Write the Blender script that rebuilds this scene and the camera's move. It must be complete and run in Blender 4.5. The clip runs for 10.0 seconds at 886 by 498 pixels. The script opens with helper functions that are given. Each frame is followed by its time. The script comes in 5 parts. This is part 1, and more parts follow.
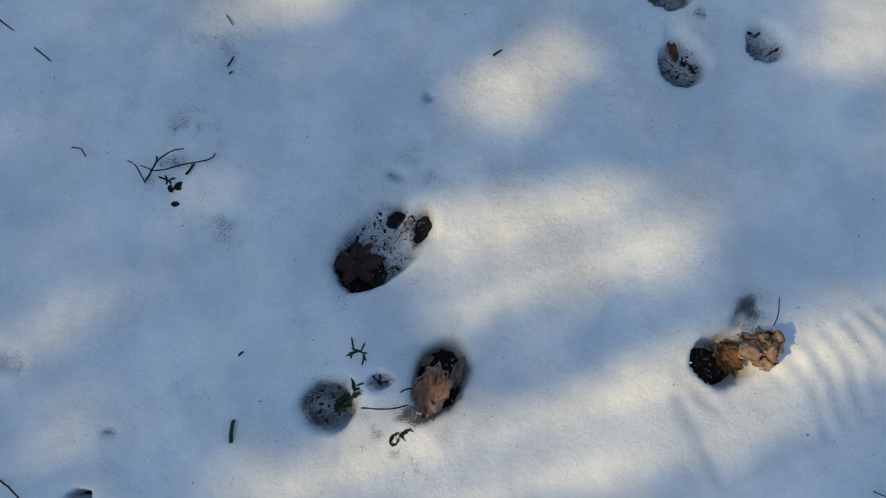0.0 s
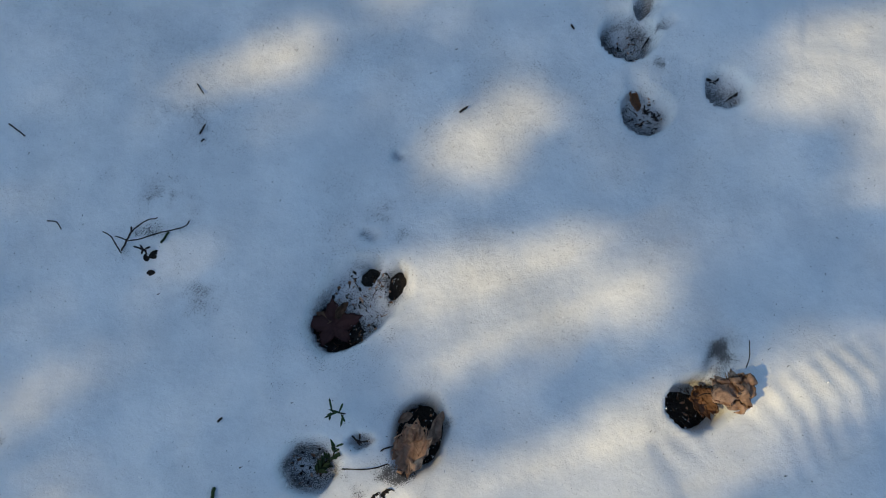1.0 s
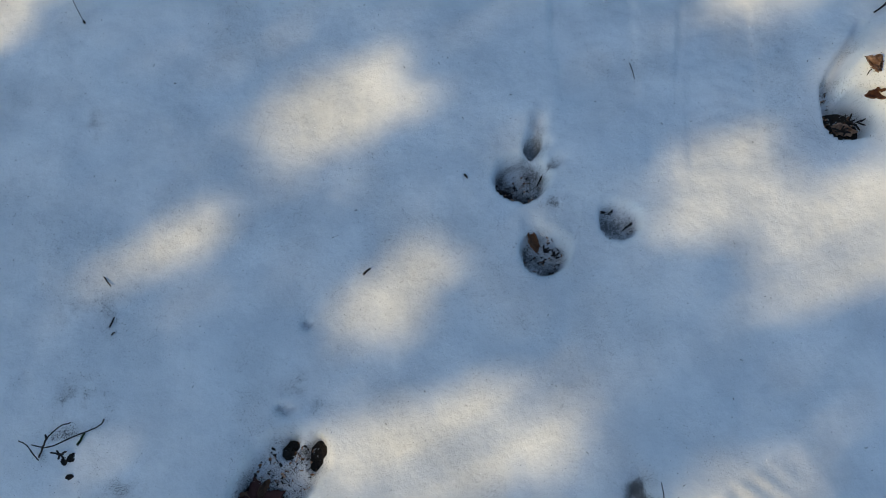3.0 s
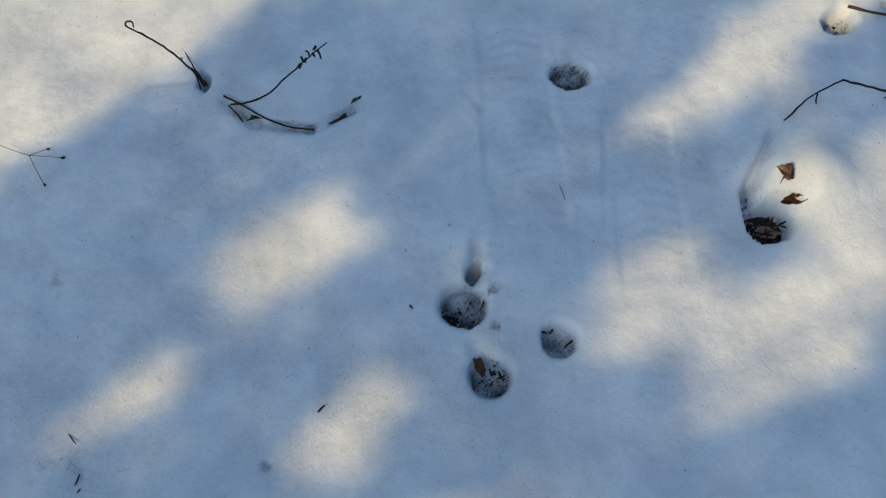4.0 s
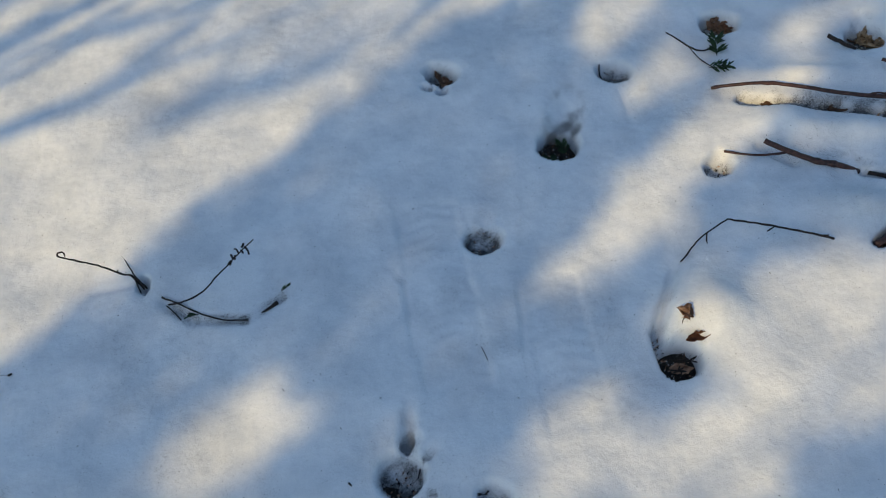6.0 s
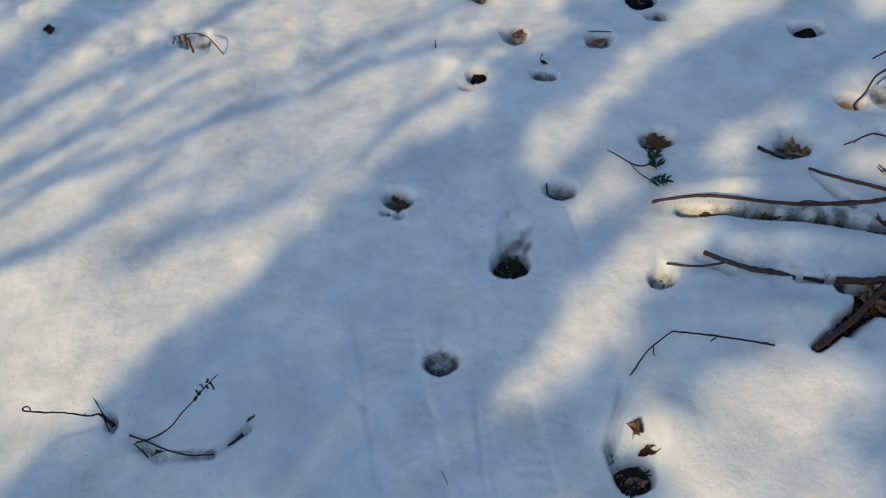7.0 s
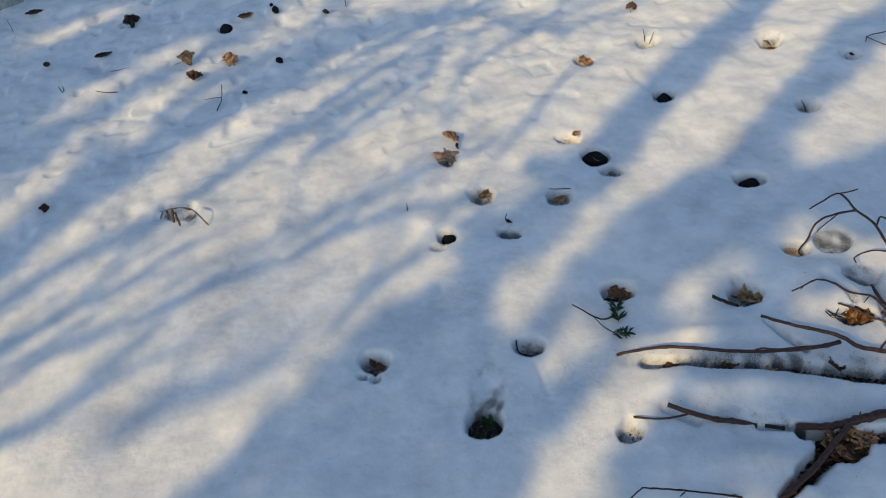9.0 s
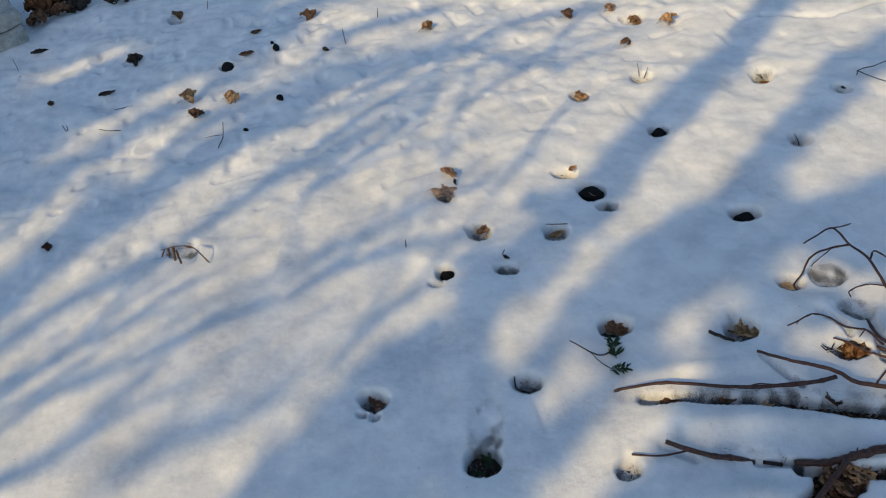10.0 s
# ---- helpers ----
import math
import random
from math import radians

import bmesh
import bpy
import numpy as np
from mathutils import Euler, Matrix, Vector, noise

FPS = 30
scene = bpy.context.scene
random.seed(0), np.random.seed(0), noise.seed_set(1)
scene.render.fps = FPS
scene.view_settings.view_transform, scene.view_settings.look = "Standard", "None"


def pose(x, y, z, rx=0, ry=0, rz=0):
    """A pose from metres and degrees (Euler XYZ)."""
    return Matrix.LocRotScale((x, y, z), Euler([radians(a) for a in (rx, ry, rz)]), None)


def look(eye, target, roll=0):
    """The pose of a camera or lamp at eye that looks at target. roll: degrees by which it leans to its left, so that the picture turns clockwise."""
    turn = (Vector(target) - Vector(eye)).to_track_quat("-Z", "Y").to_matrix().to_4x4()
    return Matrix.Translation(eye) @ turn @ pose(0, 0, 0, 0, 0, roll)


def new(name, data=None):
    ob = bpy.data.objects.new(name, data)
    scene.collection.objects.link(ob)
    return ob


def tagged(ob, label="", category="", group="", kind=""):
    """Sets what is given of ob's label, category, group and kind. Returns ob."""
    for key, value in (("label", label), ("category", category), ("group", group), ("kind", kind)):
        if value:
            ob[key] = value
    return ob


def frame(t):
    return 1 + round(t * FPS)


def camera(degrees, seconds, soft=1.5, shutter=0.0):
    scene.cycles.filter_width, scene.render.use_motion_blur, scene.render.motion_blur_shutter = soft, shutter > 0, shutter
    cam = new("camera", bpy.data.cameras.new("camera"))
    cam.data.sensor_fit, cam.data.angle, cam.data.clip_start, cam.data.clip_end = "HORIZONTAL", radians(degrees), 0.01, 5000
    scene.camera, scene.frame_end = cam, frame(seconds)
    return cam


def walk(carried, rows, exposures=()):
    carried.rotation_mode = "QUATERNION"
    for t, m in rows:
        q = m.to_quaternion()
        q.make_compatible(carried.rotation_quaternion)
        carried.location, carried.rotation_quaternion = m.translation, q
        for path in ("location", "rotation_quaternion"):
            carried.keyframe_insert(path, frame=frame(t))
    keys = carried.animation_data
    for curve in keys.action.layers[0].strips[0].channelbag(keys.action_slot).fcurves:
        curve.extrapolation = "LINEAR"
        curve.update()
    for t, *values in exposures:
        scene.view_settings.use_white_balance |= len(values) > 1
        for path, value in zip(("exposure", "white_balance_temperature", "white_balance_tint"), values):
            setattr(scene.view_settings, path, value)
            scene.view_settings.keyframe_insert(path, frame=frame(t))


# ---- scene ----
# camera: seconds, place, angle from straight down, roll, heading
cam = camera(61.64, 10.0, soft=1.0)
ROWS = [
    (0.0, 0.0000, -0.0000, 0.7500, 12.612, 6.536, -0.000),
    (0.5, 0.0068, 0.0125, 0.7565, 13.650, 5.919, -0.512),
    (1.0, 0.0189, 0.0272, 0.7681, 14.873, 5.127, -1.075),
    (1.5, 0.0367, 0.0451, 0.7802, 16.301, 4.140, -1.589),
    (2.0, 0.0561, 0.0679, 0.7906, 17.322, 2.888, -1.979),
    (2.2, 0.0664, 0.0789, 0.7939, 17.626, 2.387, -2.097),
    (3.3, 0.1331, 0.1782, 0.8435, 18.620, -1.066, -2.691),
    (3.5, 0.1475, 0.1925, 0.8601, 19.670, -1.789, -2.897),
    (4.0, 0.1840, 0.2162, 0.8961, 22.406, -3.560, -3.321),
    (4.5, 0.2129, 0.2229, 0.9277, 25.193, -4.661, -4.287),
    (5.0, 0.2347, 0.2198, 0.9375, 27.205, -5.269, -5.368),
    (5.2, 0.2388, 0.2175, 0.9422, 27.969, -5.573, -5.728),
    (6.3, 0.2994, 0.2323, 1.0009, 33.970, -6.776, -8.219),
    (6.5, 0.3154, 0.2372, 1.0196, 35.273, -6.898, -8.769),
    (7.0, 0.3426, 0.2416, 1.0593, 37.894, -7.220, -10.010),
    (7.5, 0.3631, 0.2445, 1.0888, 40.541, -7.431, -11.210),
    (8.0, 0.3797, 0.2457, 1.1219, 42.827, -7.443, -12.225),
    (8.5, 0.3902, 0.2444, 1.1475, 45.004, -7.833, -12.502),
    (9.0, 0.3955, 0.2438, 1.1677, 46.725, -8.155, -12.555),
    (9.5, 0.3996, 0.2438, 1.1802, 47.873, -8.396, -12.541),
    (10.0, 0.4080, 0.2436, 1.1950, 48.750, -8.519, -12.736),
]
walk(cam, [(t, pose(x, y, z, a, 0, h) @ pose(0, 0, 0, 0, 0, r)) for t, x, y, z, a, r, h in ROWS],
     [(0.0, 0.01, 6440, 7.6), (4.5, -0.04, 6470, 7), (6.5, -0.05, 6480, 9), (8.0, -0.04, 6620, 10), (10.0, -0.06, 6680, 10.5)])

# ---- light: low winter sun through trees, clear blue sky ----
SHADE_DIR = 33.0
SUN_EL = 36.0
ca, sa = math.cos(radians(SHADE_DIR)), math.sin(radians(SHADE_DIR))
TO_SUN = Vector((-ca * math.cos(radians(SUN_EL)), -sa * math.cos(radians(SUN_EL)), math.sin(radians(SUN_EL))))
world = bpy.data.worlds.new("sky")
scene.world = world
world.use_nodes = True
wn, wl = world.node_tree.nodes, world.node_tree.links
sky = wn.new("ShaderNodeTexSky")
sky.sky_type = "NISHITA"
sky.sun_disc = False
sky.sun_elevation = radians(SUN_EL)
sky.sun_rotation = math.atan2(TO_SUN.x, TO_SUN.y)
sky.ozone_density = 1.8
# clear cold air: a little less red than the model's sky
cold = wn.new("ShaderNodeMix")
cold.data_type, cold.blend_type = "RGBA", "MULTIPLY"
cold.inputs["Factor"].default_value = 1.0
cold.inputs[7].default_value = (0.875, 0.98, 1.005, 1)
wl.new(sky.outputs[0], cold.inputs[6])
wl.new(cold.outputs[2], wn["Background"].inputs[0])
wn["Background"].inputs[1].default_value = 0.137
lamp = bpy.data.lights.new("sun", "SUN")
lamp.energy, lamp.angle, lamp.color = 2.68, radians(0.53), (1.0, 0.735, 0.325)
sun = new("sun", lamp)
sun.matrix_world = look(TO_SUN * 40, (0, 0, 0))


# ---- materials ----
def material(name, rough=0.8, spec=0.3):
    m = bpy.data.materials.new(name)
    m.use_nodes = True
    b = m.node_tree.nodes["Principled BSDF"]
    b.inputs["Roughness"].default_value = rough
    b.inputs["Specular IOR Level"].default_value = spec
    return m, m.node_tree.nodes, m.node_tree.links, b


def noise_node(n, l, scale, detail=4.0, rough=0.6, coords="Object"):
    tc = n.new("ShaderNodeTexCoord")
    t = n.new("ShaderNodeTexNoise")
    t.inputs["Scale"].default_value, t.inputs["Detail"].default_value, t.inputs["Roughness"].default_value = scale, detail, rough
    l.new(tc.outputs[coords], t.inputs["Vector"])
    return t.outputs["Fac"]


def ramp(n, l, fac, stops):
    r = n.new("ShaderNodeValToRGB")
    while len(r.color_ramp.elements) < len(stops):
        r.color_ramp.elements.new(0.5)
    for e, (p, c) in zip(r.color_ramp.elements, stops):
        e.position, e.color = p, (*c, 1)
    l.new(fac, r.inputs[0])
    return r.outputs[0]


def math_node(n, l, op, a, b):
    k = n.new("ShaderNodeMath")
    k.operation = op
    for i, v in enumerate((a, b)):
        if isinstance(v, (int, float)):
            k.inputs[i].default_value = v
        else:
            l.new(v, k.inputs[i])
    return k.outputs[0]


def bump(n, l, bsdf, height, strength, distance, after=None):
    k = n.new("ShaderNodeBump")
    k.inputs["Strength"].default_value, k.inputs["Distance"].default_value = strength, distance
    l.new(height, k.inputs["Height"])
    if after:
        l.new(after, k.inputs["Normal"])
    l.new(k.outputs[0], bsdf.inputs["Normal"])
    return k.outputs[0]


def snow_material():
    m, n, l, b = material("snow", 0.55, 0.25)
    base = ramp(n, l, noise_node(n, l, 9, 6, 0.65), [(0.32, (0.70, 0.72, 0.745)), (0.6, (0.90, 0.905, 0.91))])
    grain = n.new("ShaderNodeMix")
    grain.data_type, grain.blend_type = "RGBA", "MULTIPLY"
    grain.inputs["Factor"].default_value = 1.0
    l.new(base, grain.inputs[6])
    l.new(ramp(n, l, noise_node(n, l, 420, 4, 0.8), [(0.3, (0.95, 0.95, 0.953)), (0.6, (1, 1, 1))]), grain.inputs[7])
    base = grain.outputs[2]
    at = n.new("ShaderNodeAttribute")
    at.attribute_name = "dirt_shade"
    dirt_shade = math_node(n, l, "ADD", at.outputs["Fac"], 0.02)
    # fine grit melted out of the snow, denser in the hollows, where it also paints in some of their shade
    pepper = noise_node(n, l, 850, 2, 0.7)
    patch = noise_node(n, l, 60, 3, 0.6)
    lvl = math_node(n, l, "ADD", pepper, math_node(n, l, "MULTIPLY", patch, 0.25))
    lvl = math_node(n, l, "ADD", lvl, math_node(n, l, "MULTIPLY", dirt_shade, 0.44))
    fac = n.new("ShaderNodeMapRange")
    fac.inputs["From Min"].default_value, fac.inputs["From Max"].default_value = 0.85, 0.95
    l.new(lvl, fac.inputs["Value"])
    wet = n.new("ShaderNodeMix")
    wet.data_type = "RGBA"
    l.new(math_node(n, l, "MULTIPLY", fac.outputs[0], 0.85), wet.inputs["Factor"])
    grime = n.new("ShaderNodeMix")
    grime.data_type = "RGBA"
    l.new(math_node(n, l, "MULTIPLY", math_node(n, l, "POWER", dirt_shade, 1.6), 0.60), grime.inputs["Factor"])
    l.new(base, grime.inputs[6])
    grime.inputs[7].default_value = (0.16, 0.155, 0.155, 1)
    l.new(grime.outputs[2], wet.inputs[6])
    wet.inputs[7].default_value = (0.035, 0.032, 0.032, 1)
    l.new(wet.outputs[2], b.inputs["Base Color"])
    first = bump(n, l, b, noise_node(n, l, 30, 5, 0.65), 0.4, 0.006)
    bump(n, l, b, noise_node(n, l, 620, 3, 0.75), 0.24, 0.0015, first)
    return m


def soil_material():
    m, n, l, b = material("soil", 0.75, 0.35)
    l.new(ramp(n, l, noise_node(n, l, 140, 6, 0.75), [(0.3, (0.010, 0.009, 0.008)), (0.55, (0.035, 0.027, 0.021)), (0.75, (0.10, 0.075, 0.055))]), b.inputs["Base Color"])
    bump(n, l, b, noise_node(n, l, 160, 5, 0.7), 0.9, 0.004)
    return m


def leaf_material(name, dark, light):
    m, n, l, b = material(name, 0.6, 0.3)
    info = n.new("ShaderNodeObjectInfo")
    v = math_node(n, l, "ADD", noise_node(n, l, 70, 5, 0.65), math_node(n, l, "MULTIPLY", math_node(n, l, "SUBTRACT", info.outputs["Random"], 0.5), 0.25))
    col = ramp(n, l, v, [(0.32, dark), (0.62, light)])
    l.new(col, b.inputs["Base Color"])
    first = bump(n, l, b, noise_node(n, l, 260, 4, 0.6), 0.6, 0.0012)
    vein = n.new("ShaderNodeTexWave")
    vein.inputs["Scale"].default_value, vein.inputs["Distortion"].default_value, vein.inputs["Detail"].default_value = 75, 5, 2
    tc = n.new("ShaderNodeTexCoord")
    l.new(tc.outputs["Object"], vein.inputs["Vector"])
    bump(n, l, b, vein.outputs["Fac"], 0.12, 0.0008, first)
    tr = n.new("ShaderNodeBsdfTranslucent")
    l.new(col, tr.inputs[0])
    mx = n.new("ShaderNodeMixShader")
    mx.inputs[0].default_value = 0.3
    l.new(b.outputs[0], mx.inputs[1])
    l.new(tr.outputs[0], mx.inputs[2])
    l.new(mx.outputs[0], n["Material Output"].inputs[0])
    return m


def bark_material(name, dark, light, scale=90):
    m, n, l, b = material(name, 0.7, 0.3)
    tc, mp = n.new("ShaderNodeTexCoord"), n.new("ShaderNodeMapping")
    mp.inputs["Scale"].default_value = (1, 1, 1)
    l.new(tc.outputs["Object"], mp.inputs[0])
    t = n.new("ShaderNodeTexNoise")
    t.inputs["Scale"].default_value, t.inputs["Detail"].default_value, t.inputs["Roughness"].default_value = scale, 7, 0.7
    l.new(mp.outputs[0], t.inputs["Vector"])
    l.new(ramp(n, l, t.outputs["Fac"], [(0.28, dark), (0.72, light)]), b.inputs["Base Color"])
    bump(n, l, b, t.outputs["Fac"], 0.7, 0.002)
    return m


snow_mat, soil_mat = snow_material(), soil_material()
LEAF = {
    "tan": leaf_material("tan_leaf", (0.17, 0.085, 0.05), (0.68, 0.44, 0.30)),
    "orange": leaf_material("orange_leaf", (0.18, 0.075, 0.03), (0.80, 0.49, 0.26)),
    "brown": leaf_material("brown_leaf", (0.07, 0.036, 0.02), (0.28, 0.15, 0.085)),
    "dark": leaf_material("dark_leaf", (0.014, 0.011, 0.009), (0.07, 0.055, 0.045)),
    "maroon": leaf_material("maroon_leaf", (0.04, 0.014, 0.013), (0.13, 0.05, 0.042)),
    "yellow": leaf_material("yellow_leaf", (0.40, 0.23, 0.11), (0.88, 0.62, 0.38)),
    "rust": leaf_material("rust_leaf", (0.08, 0.03, 0.015), (0.28, 0.12, 0.055)),
}
green = leaf_material("green_needle", (0.012, 0.026, 0.010), (0.045, 0.085, 0.028))
bark = bark_material("branch_bark", (0.014, 0.008, 0.008), (0.125, 0.058, 0.042), 170)
bark.node_tree.nodes["Principled BSDF"].inputs["Roughness"].default_value = 0.36
stalk = bark_material("dry_stalk_skin", (0.008, 0.006, 0.006), (0.05, 0.032, 0.024), 200)
husk = bark_material("seed_husk", (0.05, 0.03, 0.018), (0.20, 0.12, 0.065), 200)
trunk_mat = bark_material("trunk_bark", (0.04, 0.03, 0.024), (0.16, 0.12, 0.09), 14)
stone_mat = bark_material("black_stone", (0.004, 0.004, 0.005), (0.02, 0.02, 0.021), 120)
stone_mat.node_tree.nodes["Principled BSDF"].inputs["Roughness"].default_value = 0.95
stone_mat.node_tree.nodes["Principled BSDF"].inputs["Specular IOR Level"].default_value = 0.1
slab_mat = bark_material("pale_stone", (0.22, 0.215, 0.20), (0.58, 0.57, 0.54), 30)
grit_mat = bark_material("grit_specks", (0.006, 0.005, 0.005), (0.05, 0.04, 0.032), 300)
ice_mat = material("ice_grain", 0.25, 0.5)[0]
ice_mat.node_tree.nodes["Principled BSDF"].inputs["Base Color"].default_value = (0.84, 0.86, 0.88, 1)

# ---- the snow's relief ----
TABLE = np.random.RandomState(7).rand(256, 256)


def lattice(x, y, cell, shift=0.0):
    """Smooth value noise from -1 to 1 over the plan."""
    a, b = np.asarray(x) / cell + shift + 1000, np.asarray(y) / cell + shift * 1.7 + 1000
    i, j = np.floor(a).astype(int), np.floor(b).astype(int)
    f, g = a - i, b - j
    f, g = f * f * (3 - 2 * f), g * g * (3 - 2 * g)
    q = lambda p, r: TABLE[p % 256, r % 256]
    return 2 * ((q(i, j) * (1 - f) + q(i + 1, j) * f) * (1 - g) + (q(i, j + 1) * (1 - f) + q(i + 1, j + 1) * f) * g) - 1


def step(e0, e1, v):
    k = np.clip((v - e0) / (e1 - e0), 0, 1)
    return k * k * (3 - 2 * k)


PITS, TROUGHS, MOUNDS, BOOTS = [], [], [], []


def pit(*a):
    """x, y, half axes, turn, depth, grit (with some painted shade): a hole melted into the snow."""
    x, y, half, b, turn, deep, grit = a
    PITS.append((x, y, half, b, turn, min(deep, 0.046) if y > 1.0 else deep, grit))


def trough(*a):
    """from x, y to x, y, half width, depth at both ends, grit (with some painted shade)."""
    TROUGHS.append(a)


def mound(*a):
    MOUNDS.append(a)


def boot(*a):
    """from x, y to x, y, half width, lug spacing, lug height, depth."""
    BOOTS.append(a)


# the oval print's grit value also darkens its floor in place of shade
pit(-0.066, 0.166, 0.055, 0.034, 55.687, 0.034, 0.95)
pit(-0.084, 0.146, 0.03, 0.028, 51.897, 0.046, 0.95)
pit(-0.053, 0.206, 0.014, 0.007, 62, 0.05, 0.9)
pit(-0.025, 0.196, 0.016, 0.008, 78, 0.054, 0.9)
pit(0.012, 0.038, 0.035, 0.026, 80.74, 0.055, 0.8)
pit(-0.095, -0.002, 0.025, 0.024, 84.721, 0.033, 0.9)
pit(-0.046, 0.027, 0.013, 0.008, 5.96, 0.015, 0.8)
pit(-0.018, -0.008, 0.036, 0.028, 5.227, 0.0044, 1)
pit(0.294, 0.088, 0.03, 0.025, 21.19, 0.055, 0.6)
pit(0.316, 0.14, 0.02, 0.014, 67.274, 0.0044, 0.9)
pit(0.243, 0.413, 0.027, 0.025, 160, 0.03, 0.85)
pit(0.337, 0.448, 0.022, 0.02, 140, 0.024, 0.72)
pit(-0.294, 0.208, 0.026, 0.018, 2.412, 0.0044, 0.95)
pit(-0.277, 0.352, 0.032, 0.03, 157.779, 0.004, 0.6)
pit(-0.345, 0.29, 0.01, 0.008, 178.686, 0.004, 0.6)
pit(-0.025, 0.34, 0.015, 0.012, 8.063, 0.003, 0.5)
pit(-0.303, -0.051, 0.007, 0.005, 179.915, 0.005, 0.6)
pit(-0.23, -0.002, 0.014, 0.011, 0.823, 0.003, 0.5)
pit(-0.411, 0.005, 0.014, 0.011, 176.668, 0.005, 0.6)
pit(-0.058, 0.245, 0.011, 0.006, 173.562, 0.006, 0.6)
pit(-0.305, 0.601, 0.022, 0.015, 165.134, 0.003, 0.5)
pit(-0.035, 0.34, 0.007, 0.005, 168.314, 0.006, 0.6)
pit(-0.322, -0.114, 0.01, 0.005, 3.734, 0.045, 0.5)
pit(-0.275, 0.257, 0.028, 0.024, 175.206, 0.002, 0.6)
pit(-0.034, 0.26, 0.03, 0.022, 7.033, 0.002, 0.5)
pit(-0.226, 0.166, 0.032, 0.027, 178.592, 0.003, 0.5)
pit(0.222, 0.506, 0.030, 0.025, 160, 0.036, 0.9)
pit(0.241, 0.551, 0.015, 0.010, 72, 0.022, 0.8)
pit(0.266, 0.525, 0.013, 0.007, 35, 0.007, 0.7)
pit(0.259, 0.472, 0.01, 0.008, 171.92, 0.004, 0.8)
pit(0.639, 0.57, 0.029, 0.025, 20.343, 0.06, 0.55)
pit(0.827, 0.874, 0.022, 0.016, 57.837, 0.03, 0.4)
pit(0.42, 0.84, 0.029, 0.023, 160.16, 0.028, 1)
pit(0.64, 0.597, 0.023, 0.018, 58.248, 0.003, 0.45)
pit(0.457, 0.92, 0.017, 0.016, 150.933, 0.003, 0.3)
pit(0.592, 0.988, 0.034, 0.032, 133.756, 0.06, 0.85)
pit(0.435, 1.196, 0.029, 0.023, 138.826, 0.06, 0.8)
pit(0.405, 1.172, 0.012, 0.008, 148.38, 0.02, 0.8)
pit(0.429, 1.157, 0.011, 0.01, 106.951, 0.02, 0.7)
pit(0.735, 1.117, 0.03, 0.022, 156.415, 0.042, 0.95)
pit(0.964, 1.183, 0.032, 0.022, 159.75, 0.06, 0.8)
pit(1.188, 1.066, 0.032, 0.025, 176.655, 0.06, 0.8)
pit(0.825, 0.869, 0.022, 0.018, 171.485, 0.033, 0.8)
pit(0.813, 1.6, 0.031, 0.027, 125.947, 0.06, 0.85)
pit(0.982, 1.515, 0.029, 0.028, 141.945, 0.06, 0.85)
pit(1.136, 1.628, 0.036, 0.034, 62.705, 0.06, 0.8)
pit(1.144, 1.556, 0.028, 0.021, 155.013, 0.039, 1)
pit(0.687, 1.492, 0.022, 0.019, 134.561, 0.06, 0.85)
pit(0.659, 1.468, 0.019, 0.011, 151.198, 0.016, 0.8)
pit(0.823, 1.439, 0.025, 0.015, 153.014, 0.026, 1)
pit(1.31, 2.057, 0.025, 0.023, 135.146, 0.06, 0.85)
pit(1.425, 1.789, 0.027, 0.025, 48.954, 0.06, 0.85)
pit(1.417, 1.381, 0.034, 0.025, 165.375, 0.06, 0.8)
pit(1.11, 1.733, 0.03, 0.02, 151.185, 0.033, 0.85)
pit(1.525, 2.064, 0.029, 0.024, 149.222, 0.06, 0.85)
pit(1.722, 1.573, 0.03, 0.025, 21.667, 0.06, 0.85)
pit(0.781, 1.777, 0.026, 0.02, 86.032, 0.033, 0.7)
pit(1.35, 1.132, 0.028, 0.019, 165.45, 0.06, 0.8)
pit(1.441, 1.129, 0.042, 0.034, 4.325, 0.012, 0.85)
pit(1.43, 1.025, 0.046, 0.033, 4.453, 0.016, 0.85)
pit(1.343, 0.935, 0.032, 0.019, 166.995, 0.06, 0.8)
pit(1.139, 0.719, 0.044, 0.029, 175.008, 0.06, 0.8)
pit(1.848, 1.911, 0.036, 0.03, 41.34, 0.033, 0.85)
pit(1.978, 1.729, 0.025, 0.021, 4.341, 0.039, 0.7)
pit(-0.108, 0.89, 0.014, 0.009, 97.01, 0.03, 0.4)
pit(0.094, 0.831, 0.019, 0.017, 141.532, 0.004, 0.4)
pit(0.306, 2.851, 0.038, 0.023, 102.171, 0.02, 0.7)
pit(0.15, 3.404, 0.048, 0.028, 111.551, 0.02, 0.7)
pit(0.086, 1.873, 0.051, 0.032, 134.624, 0.021, 0.7)
pit(1.716, 2.467, 0.04, 0.036, 81.406, 0.026, 0.7)
trough(0.297, 0.108, 0.289, 0.079, 0.017, 0.01, 0.02, 0.6)
trough(0.32, 0.152, 0.302, 0.106, 0.014, 0.004, 0.024, 0.9)
trough(0.23, 0.456, 0.237, 0.423, 0.013, 0.004, 0.02, 0.6)
trough(0.254, 0.602, 0.243, 0.563, 0.011, 0.002, 0.014, 0.5)
trough(0.25, 0.55, 0.225, 0.515, 0.012, 0.008, 0.02, 0.6)
trough(0.676, 0.698, 0.643, 0.65, 0.008, 0.004, 0.02, 0.5)
trough(0.643, 0.65, 0.62, 0.618, 0.009, 0.02, 0.026, 0.5)
trough(0.62, 0.618, 0.617, 0.575, 0.010, 0.026, 0.034, 0.6)
trough(0.446, 0.897, 0.423, 0.853, 0.017, 0.002, 0.009, 0.35)
